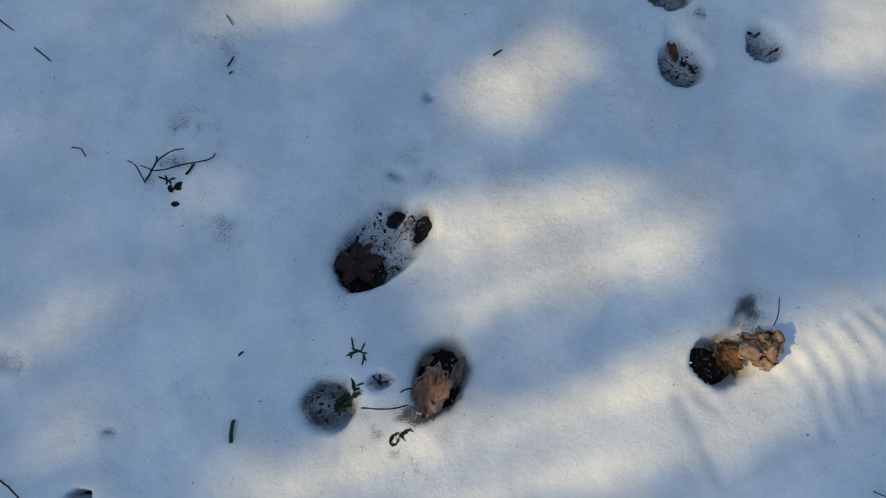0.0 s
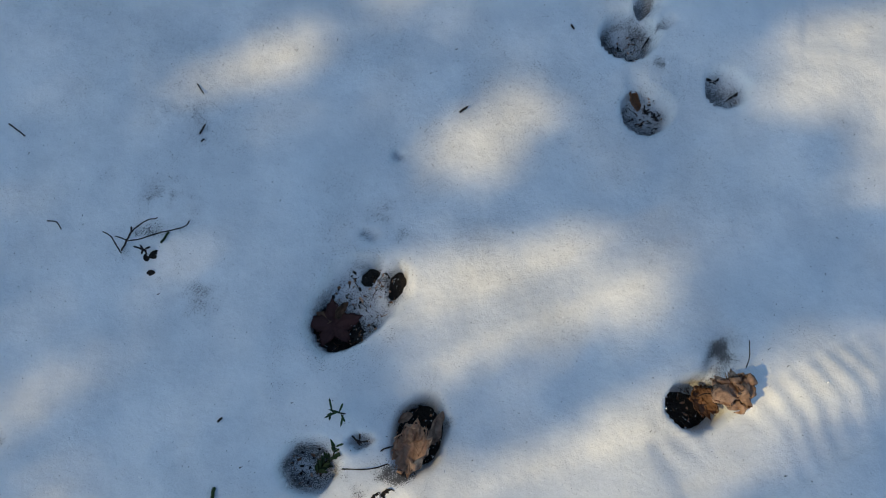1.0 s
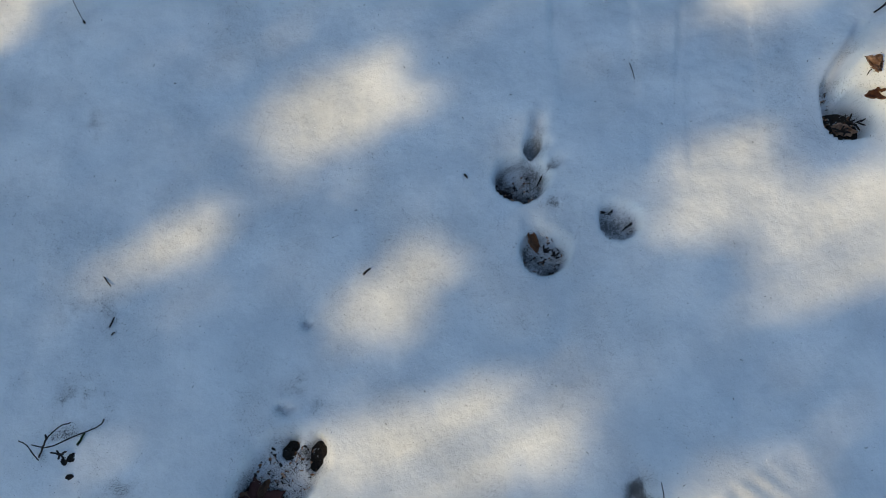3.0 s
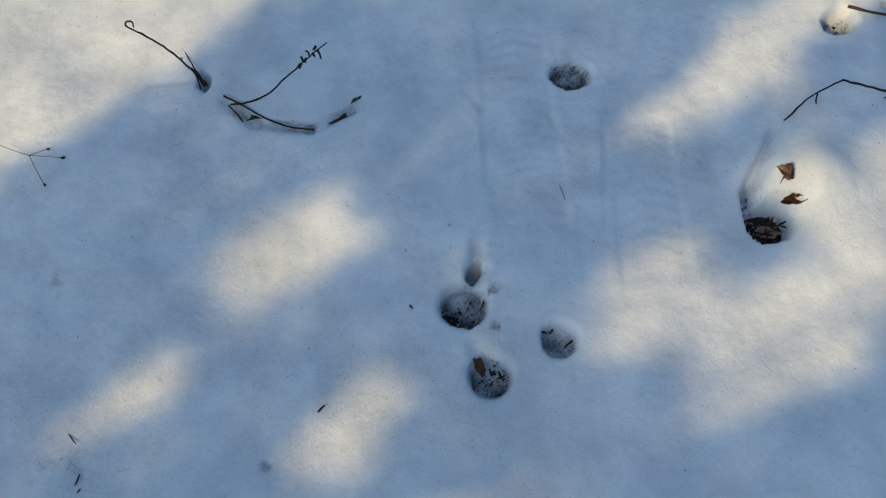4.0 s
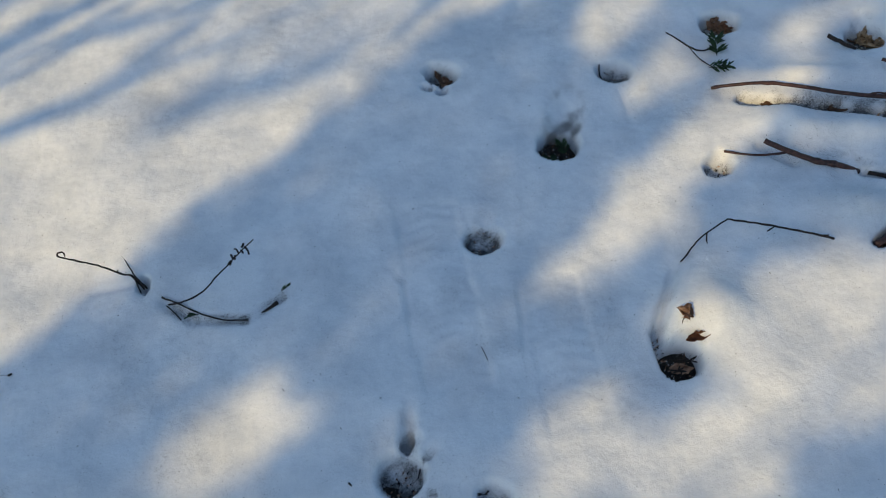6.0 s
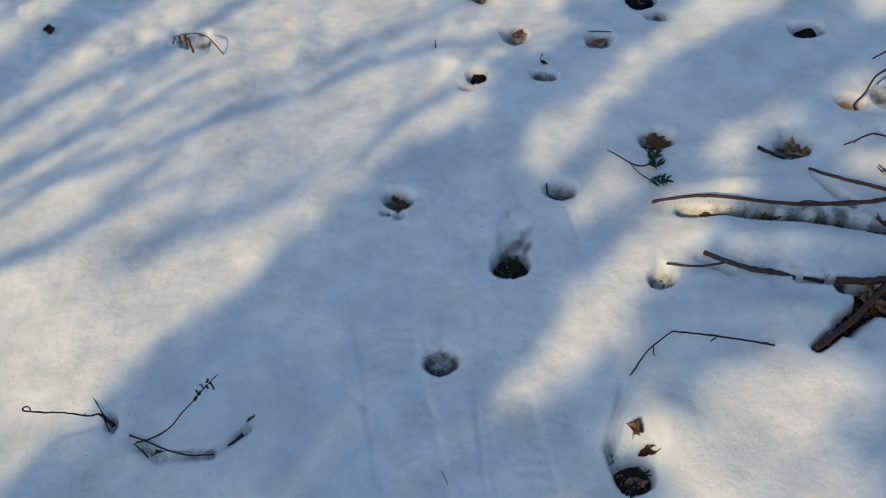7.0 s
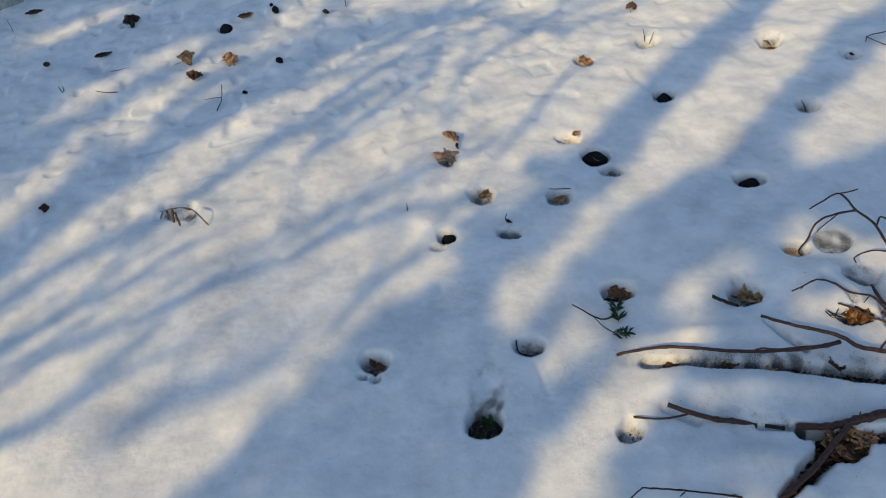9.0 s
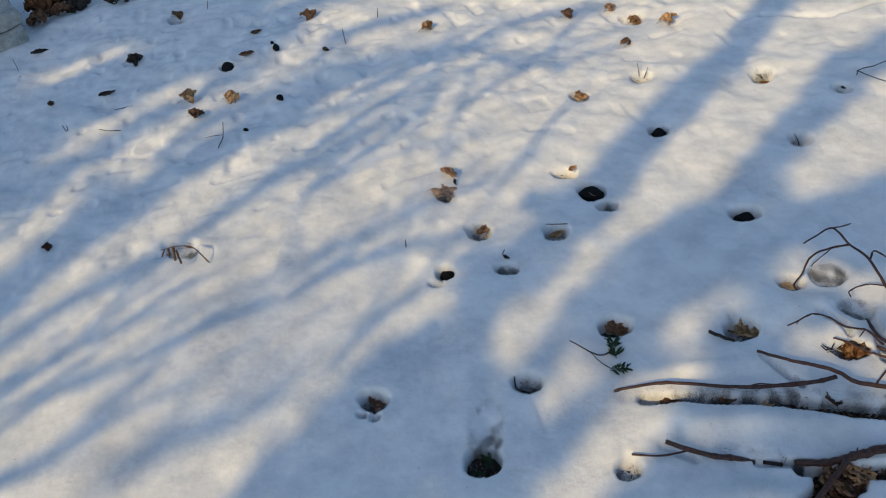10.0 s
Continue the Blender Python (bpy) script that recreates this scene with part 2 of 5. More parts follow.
trough(0.639, 1.084, 0.6, 1.002, 0.028, 0.004, 0.03, 0.9)
trough(0.732, 1.1, 0.726, 1.002, 0.006, 0.002, 0.002, 0.3)
trough(1.208, 1.119, 1.187, 1.076, 0.018, 0.006, 0.025, 0.7)
trough(0.926, 0.996, 1.165, 0.881, 0.013, 0.046, 0.052, 1.3)
trough(1.165, 0.881, 1.338, 0.771, 0.017, 0.058, 0.062, 1.2)
trough(1.178, 0.983, 1.21, 0.908, 0.009, 0.01, 0.02, 0.6)
trough(1.032, 0.796, 1.101, 0.767, 0.008, 0.015, 0.03, 1)
trough(1.095, 0.76, 1.275, 0.679, 0.014, 0.05, 0.056, 1)
trough(0.992, 0.674, 1.05, 0.692, 0.010, 0.03, 0.046, 0.9)
trough(1.05, 0.692, 1.166, 0.736, 0.018, 0.046, 0.056, 1)
trough(0.905, 0.888, 1.06, 0.79, 0.02, 0.0015, 0.002, 0.55)
trough(0.7, 0.728, 0.92, 0.70, 0.008, 0.0008, 0.0008, 0.25)
trough(0.9, 1.012, 1.17, 0.892, 0.022, 0.003, 0.006, 0.75)
trough(1.17, 0.892, 1.34, 0.785, 0.026, 0.004, 0.006, 0.75)
trough(-0.074, 0.847, -0.035, 0.807, 0.011, 0.003, 0.005, 0.75)
trough(-0.035, 0.807, 0.042, 0.786, 0.009, 0.005, 0.004, 0.7)
trough(0.042, 0.786, 0.098, 0.813, 0.009, 0.003, 0.004, 0.75)
trough(0.264, 0.832, 0.285, 0.795, 0.006, 0.001, 0.0022, 0.3)
trough(0.285, 0.795, 0.276, 0.67, 0.005, 0.004, 0.002, 0.2)
trough(0.378, 0.775, 0.392, 0.72, 0.004, 0.002, 0.001, 0.1)
trough(0.449, 0.742, 0.441, 0.69, 0.005, 0.002, 0.004, 0.25)
trough(0.441, 0.69, 0.424, 0.6, 0.005, 0.004, 0.001, 0.15)
trough(0.904, 0.888, 0.941, 0.845, 0.01, 0.01, 0.012, 0.2)
trough(0.034, 1.868, 0.128, 1.843, 0.013, 0.008, 0.008, 0.1)
trough(1.35, 1.037, 1.359, 0.966, 0.011, 0.012, 0.015, 0.5)
trough(1.439, 0.997, 1.384, 0.892, 0.012, 0.02, 0.03, 0.6)
trough(2.074, 2.225, 2.257, 2.119, 0.014, 0.01, 0.01, 0)
trough(2.257, 2.119, 2.468, 2.119, 0.014, 0.01, 0.01, 0)
trough(1.062, 1.851, 1.275, 2.043, 0.016, 0.005, 0.005, 0)
trough(-0.188, 0.897, -0.126, 0.895, 0.006, 0.002, 0.004, 0.1)
mound(0.704, 0.632, 0.062, 0.05, 42.465, 0.034)
mound(0.655, 0.628, 0.034, 0.024, 60, 0.016)
mound(0.735, 0.545, 0.086, 0.07, 19.07, 0.012)
mound(1.264, 1.112, 0.068, 0.044, 46.04, 0.022)
mound(1.16, 1.0, 0.06, 0.035, 150, 0.016)
mound(1.3, 1.06, 0.05, 0.03, 20, 0.018)
mound(1.02, 0.73, 0.05, 0.03, 150, 0.008)
mound(1.355, 0.993, 0.055, 0.038, 171.502, 0.024)
mound(1.069, 1.007, 0.096, 0.022, 156.987, 0.014)
mound(1.091, 0.862, 0.138, 0.027, 157.654, 0.016)
mound(0.956, 0.926, 0.042, 0.036, 5.548, 0.018)
mound(1.376, 1.052, 0.045, 0.031, 170.012, 0.02)
mound(0.123, 1.879, 0.067, 0.038, 141.564, 0.016)
mound(0.986, 0.747, 0.083, 0.031, 160.188, 0.015)
mound(1.226, 1.765, 0.061, 0.038, 151.999, 0.01)
mound(1.58, 2.107, 0.062, 0.044, 149.422, 0.012)
mound(1.945, 1.935, 0.081, 0.05, 153.513, 0.015)
mound(2.099, 1.804, 0.077, 0.041, 153.784, 0.015)
mound(0.771, 1.068, 0.054, 0.026, 64.833, 0.009)
mound(0.75, 1.237, 0.063, 0.036, 68.485, 0.007)
mound(0.392, 0.119, 0.07, 0.034, 8.596, 0.012)
boot(0.268, 0.004, 0.51, 0.142, 0.052, 0.0235, 0.0010, 0.004)
boot(0.327, 0.6, 0.345, 0.93, 0.052, 0.02, 0.0005, 0.0026)
boot(0.474, 0.51, 0.496, 0.75, 0.048, 0.02, 0.0005, 0.0022)
boot(0.69, 1.336, 0.894, 1.399, 0.043, 0.022, 0, 0.001)


def relief(x, y):
    """Height of the snow and its grit, with some shade of the hollows painted in, for arrays of places."""
    x, y = np.asarray(x, float), np.asarray(y, float)
    shp = x.shape
    x, y = x.ravel(), y.ravel()
    out = np.maximum.reduce([-0.75 - x, x - 2.7, -0.3 - y, y - 4.1, np.zeros_like(x)])
    core = 1 - step(0.05, 0.6, out)
    far = step(1.3, 2.6, y)
    h = 0.009 * lattice(x, y, 0.42) * (1 - step(1.5, 4.0, out)) + core * (0.008 * lattice(x, y, 0.15, 3.1) + (0.0028 + 0.005 * far) * lattice(x, y, 0.075, 9.7) + (0.0010 + 0.0022 * far) * lattice(x, y, 0.032, 5.3) - 0.009 * far * step(0.4, 0.95, lattice(x, y, 0.05, 33.0)) + 0.005 * far * step(0.3, 0.9, lattice(x, y, 0.11, 52.0)) + 0.0004 * lattice(x, y, 0.012, 8.1) - 0.006 * far * step(0.1, 0.6, lattice(x, y, 0.6, 44.0)) * step(0.15, 0.75, lattice(x * 0.6, y, 0.026, 19.0)))
    h = h + 0.05 * step(6, 40, np.hypot(x, y)) * lattice(x, y, 7.0, 2.2)
    dirt_shade = 0.26 * step(0.0, 0.9, lattice(x, y, 0.22, 21.3) + 0.5 * lattice(x, y, 0.05, 2.9)) * (1 - 0.6 * far)
    wob = 0.16 * lattice(x, y, 0.03, 14.2) + 0.07 * lattice(x, y, 0.011, 4.4)
    for cx, cy, a, b, turn, up in MOUNDS:
        near = np.flatnonzero((x - cx) ** 2 + (y - cy) ** 2 < (3 * a) ** 2)
        dx, dy, c, s = x[near] - cx, y[near] - cy, math.cos(radians(turn)), math.sin(radians(turn))
        r2 = ((dx * c + dy * s) / a) ** 2 + ((dy * c - dx * s) / b) ** 2
        h[near] += up * np.exp(-1.1 * r2)
    for x1, y1, x2, y2, w, gap, up, deep in BOOTS:
        L = math.hypot(x2 - x1, y2 - y1)
        ux, uy = (x2 - x1) / L, (y2 - y1) / L
        near = np.flatnonzero((x - (x1 + x2) / 2) ** 2 + (y - (y1 + y2) / 2) ** 2 < (L / 2 + 2 * w) ** 2)
        s, d = (x[near] - x1) * ux + (y[near] - y1) * uy, np.abs((y[near] - y1) * ux - (x[near] - x1) * uy)
        fade = step(-0.012, 0.01, s) * step(L + 0.012, L - 0.01, s) * step(w * 1.08, w * 0.86, d)
        lug = np.sin(2 * math.pi * (s + 0.35 * d) / gap + 1.3 * lattice(x[near], y[near], 0.06, 31.0))
        h[near] += fade * (up * lug * (0.6 + 0.8 * lattice(x[near], y[near], 0.045, 8.8)) - deep)
    cut = np.zeros_like(h)
    for x1, y1, x2, y2, w, d1, d2, k in TROUGHS:
        L = max(math.hypot(x2 - x1, y2 - y1), 1e-4)
        ux, uy = (x2 - x1) / L, (y2 - y1) / L
        near = np.flatnonzero((x - (x1 + x2) / 2) ** 2 + (y - (y1 + y2) / 2) ** 2 < (L / 2 + 3 * w) ** 2)
        s = np.clip(((x[near] - x1) * ux + (y[near] - y1) * uy) / L, 0, 1)
        d = np.hypot(x[near] - x1 - s * L * ux, y[near] - y1 - s * L * uy) / w + wob[near]
        cut[near] = np.maximum(cut[near], (d1 + (d2 - d1) * s) * step(1.35, 0.15, d))
        dirt_shade[near] = np.maximum(dirt_shade[near], k * (0.45 + 0.55 * s) * step(1.7, 0.6, d) * np.clip(0.8 + 0.6 * lattice(x[near], y[near], 0.016, 3.3), 0, 1))
    for cx, cy, a, b, turn, deep, k in PITS:
        if deep < 0.0045:
            # only a stain of grit with a slight hollow
            near = np.flatnonzero((x - cx) ** 2 + (y - cy) ** 2 < (3.6 * a) ** 2)
            r2 = ((x[near] - cx) ** 2 + (y[near] - cy) ** 2) / (1.6 * a * b) * (1 + wob[near])
            blotch = np.clip(0.35 + 0.8 * lattice(x[near], y[near], 0.021, 13.0) + 0.5 * lattice(x[near], y[near], 0.008, 23.0), 0, 1)
            dirt_shade[near] = np.maximum(dirt_shade[near], np.minimum(1.0 * k * blotch, 1.0) * np.exp(-0.8 * r2))
            cut[near] = np.maximum(cut[near], 0.6 * deep * np.exp(-1.2 * r2))
            continue
        near = np.flatnonzero((x - cx) ** 2 + (y - cy) ** 2 < (3.4 * a) ** 2)
        dx, dy, c, s = x[near] - cx, y[near] - cy, math.cos(radians(turn)), math.sin(radians(turn))
        r = np.sqrt(((dx * c + dy * s) / a) ** 2 + ((dy * c - dx * s) / b) ** 2) / 1.1 + wob[near] * 0.65
        # steep where the hoof came down, a ramp on the far side that the sun has melted back
        back = np.clip((dx * 0.35 + dy * 0.94) / b, -1.6, 1.9)
        ramp_k = step(1.75, -0.55, back)
        soft = 1.06 + (0.12 if deep > 0.05 else 0.30) * step(-0.2, 1.0, back)
        wall = np.clip((soft - r) / (soft - 0.82 + 0.16 * step(0.0, 1.0, back)), 0, 1)
        wall = wall * wall * (3 - 2 * wall)
        lip = 0.06 * deep * step(2.2, 0.9, r)
        cut[near] = np.maximum(cut[near], deep * 0.95 * wall * (0.84 + 0.16 * ramp_k if deep > 0.05 else 0.46 + 0.54 * ramp_k) + lip)
        dirt_shade[near] = np.maximum(dirt_shade[near], 0.30 * k * step(3.2, 1.0, r) * np.clip(0.4 + 0.9 * lattice(x[near], y[near], 0.02, 63.0), 0, 1))
        mottle = np.clip(0.85 + 0.4 * lattice(x[near], y[near], 0.018, 13.0), 0, 1.2)
        dirt_shade[near] = np.maximum(dirt_shade[near], k * mottle * np.maximum(0.9 * step(1.15, 0.8, r) * (0.62 + 0.38 * ramp_k), (0.3 + 0.7 * step(-0.6, 0.8, back)) * step(1.8, 0.8, r) * 0.42))
    rough = 0.0022 * lattice(x, y, 0.012, 17.0) * step(0.002, 0.012, cut)
    return (h - cut + rough).reshape(shp), np.clip(dirt_shade, 0, 1).reshape(shp)


def height(x, y):
    return float(relief(np.array([x]), np.array([y]))[0][0])


def spaced(lo, hi, fine, zones, reach):
    """Grid lines: fine steps inside, growing out to the horizon."""
    v, out = lo, []
    while v < hi:
        out.append(v)
        v += next((d for a, b, d in zones if a <= v < b), fine)
    out.append(hi)
    d, left, right = 0.02, [], []
    a, b = lo, hi
    while a > -reach:
        d *= 1.22
        a, b = a - d, b + d
        left.append(a)
        right.append(b)
    return np.array(left[::-1] + out + right)


def sheet(name, xs, ys, z, mat, dirt_shade=None):
    nx, ny = len(xs), len(ys)
    me = bpy.data.meshes.new(name)
    gx, gy = np.meshgrid(xs, ys)
    i = np.arange(nx * ny).reshape(ny, nx)
    quads = np.stack([i[:-1, :-1], i[:-1, 1:], i[1:, 1:], i[1:, :-1]], -1).reshape(-1, 4)
    me.vertices.add(nx * ny)
    me.vertices.foreach_set("co", np.stack([gx, gy, z], -1).astype(np.float32).ravel())
    me.loops.add(quads.size)
    me.loops.foreach_set("vertex_index", quads.astype(np.int32).ravel())
    me.polygons.add(len(quads))
    me.polygons.foreach_set("loop_start", np.arange(0, quads.size, 4, dtype=np.int32))
    me.polygons.foreach_set("use_smooth", np.ones(len(quads), dtype=bool))
    me.update(calc_edges=True)
    if dirt_shade is not None:
        me.attributes.new("dirt_shade", "FLOAT", "POINT").data.foreach_set("value", dirt_shade.astype(np.float32).ravel())
    me.materials.append(mat)
    return new(name, me)


XS = spaced(-0.75, 2.7, 0.009, [(-0.5, 1.5, 0.0045), (1.5, 2.1, 0.006)], 400)
YS = spaced(-0.3, 4.1, 0.009, [(-0.2, 1.45, 0.0045), (1.45, 2.5, 0.0055)], 400)
gx, gy = np.meshgrid(XS, YS)
hz, dz = relief(gx, gy)
snow = tagged(sheet("ground_snow", XS, YS, hz, snow_mat, dz), "old granular snow with melted hoof prints, boot prints and grit", "snow", kind="structure")
sx, sy = np.linspace(-1.2, 3.2, 260), np.linspace(-0.6, 4.6, 300)
px, py = np.meshgrid(sx, sy)
soil = tagged(sheet("ground_soil", sx, sy, -0.041 + 0.004 * lattice(px, py, 0.05, 6.0) + 0.003 * lattice(px, py, 0.02, 1.0), soil_mat), "dark wet soil and rotted litter under the snow", "soil", kind="structure")


# ---- builders ----
def mesh_of(name, bm, mat, smooth=True):
    me = bpy.data.meshes.new(name)
    bmesh.ops.recalc_face_normals(bm, faces=bm.faces)
    bm.to_mesh(me)
    bm.free()
    me.materials.append(mat)
    for p in me.polygons:
        p.use_smooth = smooth
    return me


def part(name, bm, mat, parent, label="", smooth=True):
    ob = new(name, mesh_of(name, bm, mat, smooth))
    ob.parent = parent
    return tagged(ob, label)


def smooth_line(points, per=5):
    p = [Vector(q) for q in points]
    if len(p) < 3:
        return [p[0].lerp(p[-1], i / per) for i in range(per + 1)]
    p = [p[0] * 2 - p[1], *p, p[-1] * 2 - p[-2]]
    out = []
    for a, b, c, d in zip(p, p[1:], p[2:], p[3:]):
        for i in range(per):
            t = i / per
            out.append(0.5 * (2 * b + (c - a) * t + (2 * a - 5 * b + 4 * c - d) * t * t + (3 * b - a - 3 * c + d) * t ** 3))
    return out + [p[-2]]


def tube(bm, line, r0, r1, sides=7, wobble=0.12, knots=0.0):
    """A tapered round stick along a line, with uneven thickness and closed ends."""
    rings, n = [], len(line)
    for i, q in enumerate(line):
        along = (line[min(i + 1, n - 1)] - line[max(i - 1, 0)]).normalized()
        side = along.cross(Vector((0.13, 0.21, 1.0))).normalized()
        up = side.cross(along)
        r = (r0 + (r1 - r0) * i / (n - 1)) * (1 + random.uniform(-wobble, wobble))
        if knots and random.random() < knots:
            r *= 1.25
        rings.append([bm.verts.new(q + r * (side * math.cos(k) + up * math.sin(k)) * (1 + random.uniform(-wobble, wobble) * 0.5)) for k in [2 * math.pi * j / sides for j in range(sides)]])
    for a, b in zip(rings, rings[1:]):
        for j in range(sides):
            bm.faces.new((a[j], a[(j + 1) % sides], b[(j + 1) % sides], b[j]))
    bm.faces.new(rings[0][::-1])
    bm.faces.new(rings[-1])


# ---- unseen trees added behind the camera's shoulder to shade the snow ----
OPENINGS = []


def opening(*a):
    """A gap in the crown, by the patch of sun that it lets onto the snow: from x, y to x, y, half width."""
    OPENINGS.append(a)


opening(0.011, 0.155, 0.237, 0.216, 0.047)
opening(0.026, 0.352, 0.097, 0.405, 0.032)
opening(-0.142, -0.091, 0.085, -0.013, 0.032)
opening(0.034, -0.059, 0.267, 0.043, 0.046)
opening(0.251, 0.033, 0.461, 0.133, 0.031)
opening(0.306, 0.075, 0.46, 0.104, 0.022)
opening(0.42, 0.462, 0.47, 0.493, 0.03)
opening(-0.41, 0.028, -0.357, 0.068, 0.014)
opening(-0.391, -0.079, -0.335, -0.057, 0.014)
opening(-0.065, 0.566, 0.064, 0.632, 0.043)
opening(-0.268, 0.41, -0.15, 0.455, 0.016)
opening(0.5, 0.732, 0.734, 0.815, 0.02)
opening(0.415, 0.467, 0.505, 0.54, 0.028)
opening(0.528, 0.384, 0.666, 0.443, 0.05)
opening(0.694, 0.628, 0.76, 0.652, 0.035)
opening(0.525, 0.378, 0.672, 0.428, 0.04)
opening(0.718, 0.598, 0.757, 0.515, 0.048)
opening(0.221, 0.764, 0.259, 0.791, 0.002)
opening(0.724, 1.18, 0.859, 1.293, 0.022)
opening(0.745, 1.061, 0.857, 1.12, 0.022)
opening(0.49, 0.738, 0.71, 0.873, 0.012)
opening(0.752, 0.899, 0.905, 0.94, 0.035)
opening(0.744, 1.223, 0.857, 1.316, 0.026)
opening(0.739, 1.038, 0.837, 1.132, 0.019)
opening(0.707, 0.883, 0.89, 0.974, 0.028)
opening(0.857, 1.3, 1.05, 1.415, 0.016)
opening(0.945, 1.008, 1.053, 1.022, 0.029)
opening(0.756, 0.616, 0.886, 0.489, 0.067)
opening(0.795, 0.631, 1.003, 0.597, 0.049)
opening(1.068, 1.13, 1.226, 1.166, 0.03)
opening(1.301, 0.992, 1.432, 0.871, 0.04)
opening(0.985, 0.9, 1.06, 0.87, 0.01)
opening(1.395, 1.184, 1.537, 1.014, 0.036)
opening(-0.1, 0.71, -0.02, 0.755, -0.006)
opening(1.046, 1.414, 1.345, 1.56, 0.049)
opening(1.345, 1.56, 2.131, 2.043, 0.09)
opening(2.131, 2.043, 2.548, 2.303, 0.128)
opening(1.634, 1.413, 2.136, 1.669, 0.072)
opening(2.268, 2.053, 2.524, 2.093, 0.181)
opening(1.711, 1.427, 1.918, 1.431, 0.06)
opening(-0.344, 3.156, -0.039, 3.235, 0.05)
opening(-0.29, 2.53, -0.134, 2.645, 0.045)
opening(-0.134, 2.645, 0.197, 2.82, 0.055)
opening(-0.111, 2.399, 0.165, 2.641, 0.055)
opening(0.165, 2.641, 0.549, 2.831, 0.089)
opening(0.127, 2.309, 0.42, 2.52, 0.082)
opening(0.442, 3.319, 0.59, 3.352, 0.071)
opening(0.765, 3.143, 0.979, 2.976, 0.099)
opening(0.6, 2.877, 0.757, 2.999, 0.078)
opening(0.541, 1.357, 0.671, 1.42, 0.02)
opening(0.734, 0.678, 0.792, 0.628, 0.026)
opening(0.72, 0.676, 0.784, 0.636, 0.016)
opening(0.517, 0.512, 0.559, 0.493, 0.002)


def in_opening(x, y, margin=0.0):
    for x1, y1, x2, y2, w in OPENINGS:
        dx, dy = x2 - x1, y2 - y1
        s = max(0.0, min(1.0, ((x - x1) * dx + (y - y1) * dy) / (dx * dx + dy * dy + 1e-9)))
        if math.hypot(x - x1 - s * dx, y - y1 - s * dy) < w + margin:
            return True
    return False


def clump(verts, faces, c, size):
    """A tuft of small pointed leaves round a twig end."""
    for _ in range(11):
        d = Vector((random.gauss(0, 1), random.gauss(0, 1), random.gauss(0, 0.7))).normalized()
        s = d.cross(Vector((random.gauss(0, 1), random.gauss(0, 1), random.gauss(0, 1)))).normalized()
        o = c + d * size * random.uniform(0.0, 0.35)
        k = len(verts)
        L, w = size * random.uniform(0.7, 1.15), size * random.uniform(0.28, 0.42)
        verts.extend([o, o + d * L * 0.5 + s * w, o + d * L, o + d * L * 0.5 - s * w])
        faces.append((k, k + 1, k + 2, k + 3))


def crown_mesh(spots, size):
    verts, faces = [], []
    for c in spots:
        clump(verts, faces, c, size)
    me = bpy.data.meshes.new("crown")
    me.from_pydata([tuple(v) for v in verts], [], faces)
    me.materials.append(green)
    return me


def tree(name, label, base, top, radius, spots, size, limbs, crown=True):
    """An Empty at the base with trunk, limbs and crown."""
    root = tagged(new(name), label, "tree", group="trees round the clearing")
    root.empty_display_size = 0.2
    foot = Vector(base)
    bm = bmesh.new()
    tube(bm, smooth_line([foot - Vector((0, 0, 0.15)), foot.lerp(Vector(top), 0.5) + Vector((0.03, -0.02, 0)), Vector(top)], 10), radius, radius * 0.35, 12, 0.06)
    part("trunk", bm, trunk_mat, root)
    limb = None
    for pts, r0, r1, *shoot in limbs:
        bm = bmesh.new()
        tube(bm, smooth_line(pts, 4), r0, r1, 7, 0.08)
        if shoot:
            part("side_shoot", bm, trunk_mat, limb)
        else:
            limb = part("limb", bm, trunk_mat, root)
    if crown:
        ob = new("crown", crown_mesh(spots, size))
        ob.parent = root
    return root


def along_sun(x, y, d):
    return Vector((x, y, 0)) + TO_SUN * d


def scatter_crown(u0, u1, v0, v1, test, near, deep, du, dv):
    spots = []
    u = u0
    while u < u1:
        v = v0
        while v < v1:
            a, b = u + random.uniform(-0.4, 0.4) * du, v + random.uniform(-0.4, 0.4) * dv
            x, y = a * ca - b * sa, a * sa + b * ca
            if test(a, b) and not in_opening(x, y, 0.022):
                spots.append(along_sun(x, y, near + random.random() * deep))
            v += dv
        u += du
    return spots


def main_shade(u, v):
    ragged = 0.30 * float(lattice(u, v, 0.55, 61.0)) + 0.14 * float(lattice(u, v, 0.17, 71.0))
    low = -0.95 + 0.5 * ((u - 1.3) / 2.2) ** 2 + ragged
    if v < low or u < -0.75 + ragged or u > 3.35 + ragged:
        return False
    if v < -0.42 and lattice(u, v, 0.24, 81.0) > 0.35:
        return False
    return v < 0.848 if u < 1.514 else v < 0.775


def far_shade(u, v):
    ragged = 0.35 * float(lattice(u, v, 0.6, 91.0)) + 0.15 * float(lattice(u, v, 0.2, 95.0))
    if ((u - 1.9) / 1.6) ** 2 + ((v - 3.0) / 1.15) ** 2 > 1.0 + ragged:
        return False
    return v > 2.127


BOUGHS = []


def bough_over(*a):
    """A limb, by the streak of shade that it lays on the snow: from x, y to x, y, half width."""
    BOUGHS.append(a)


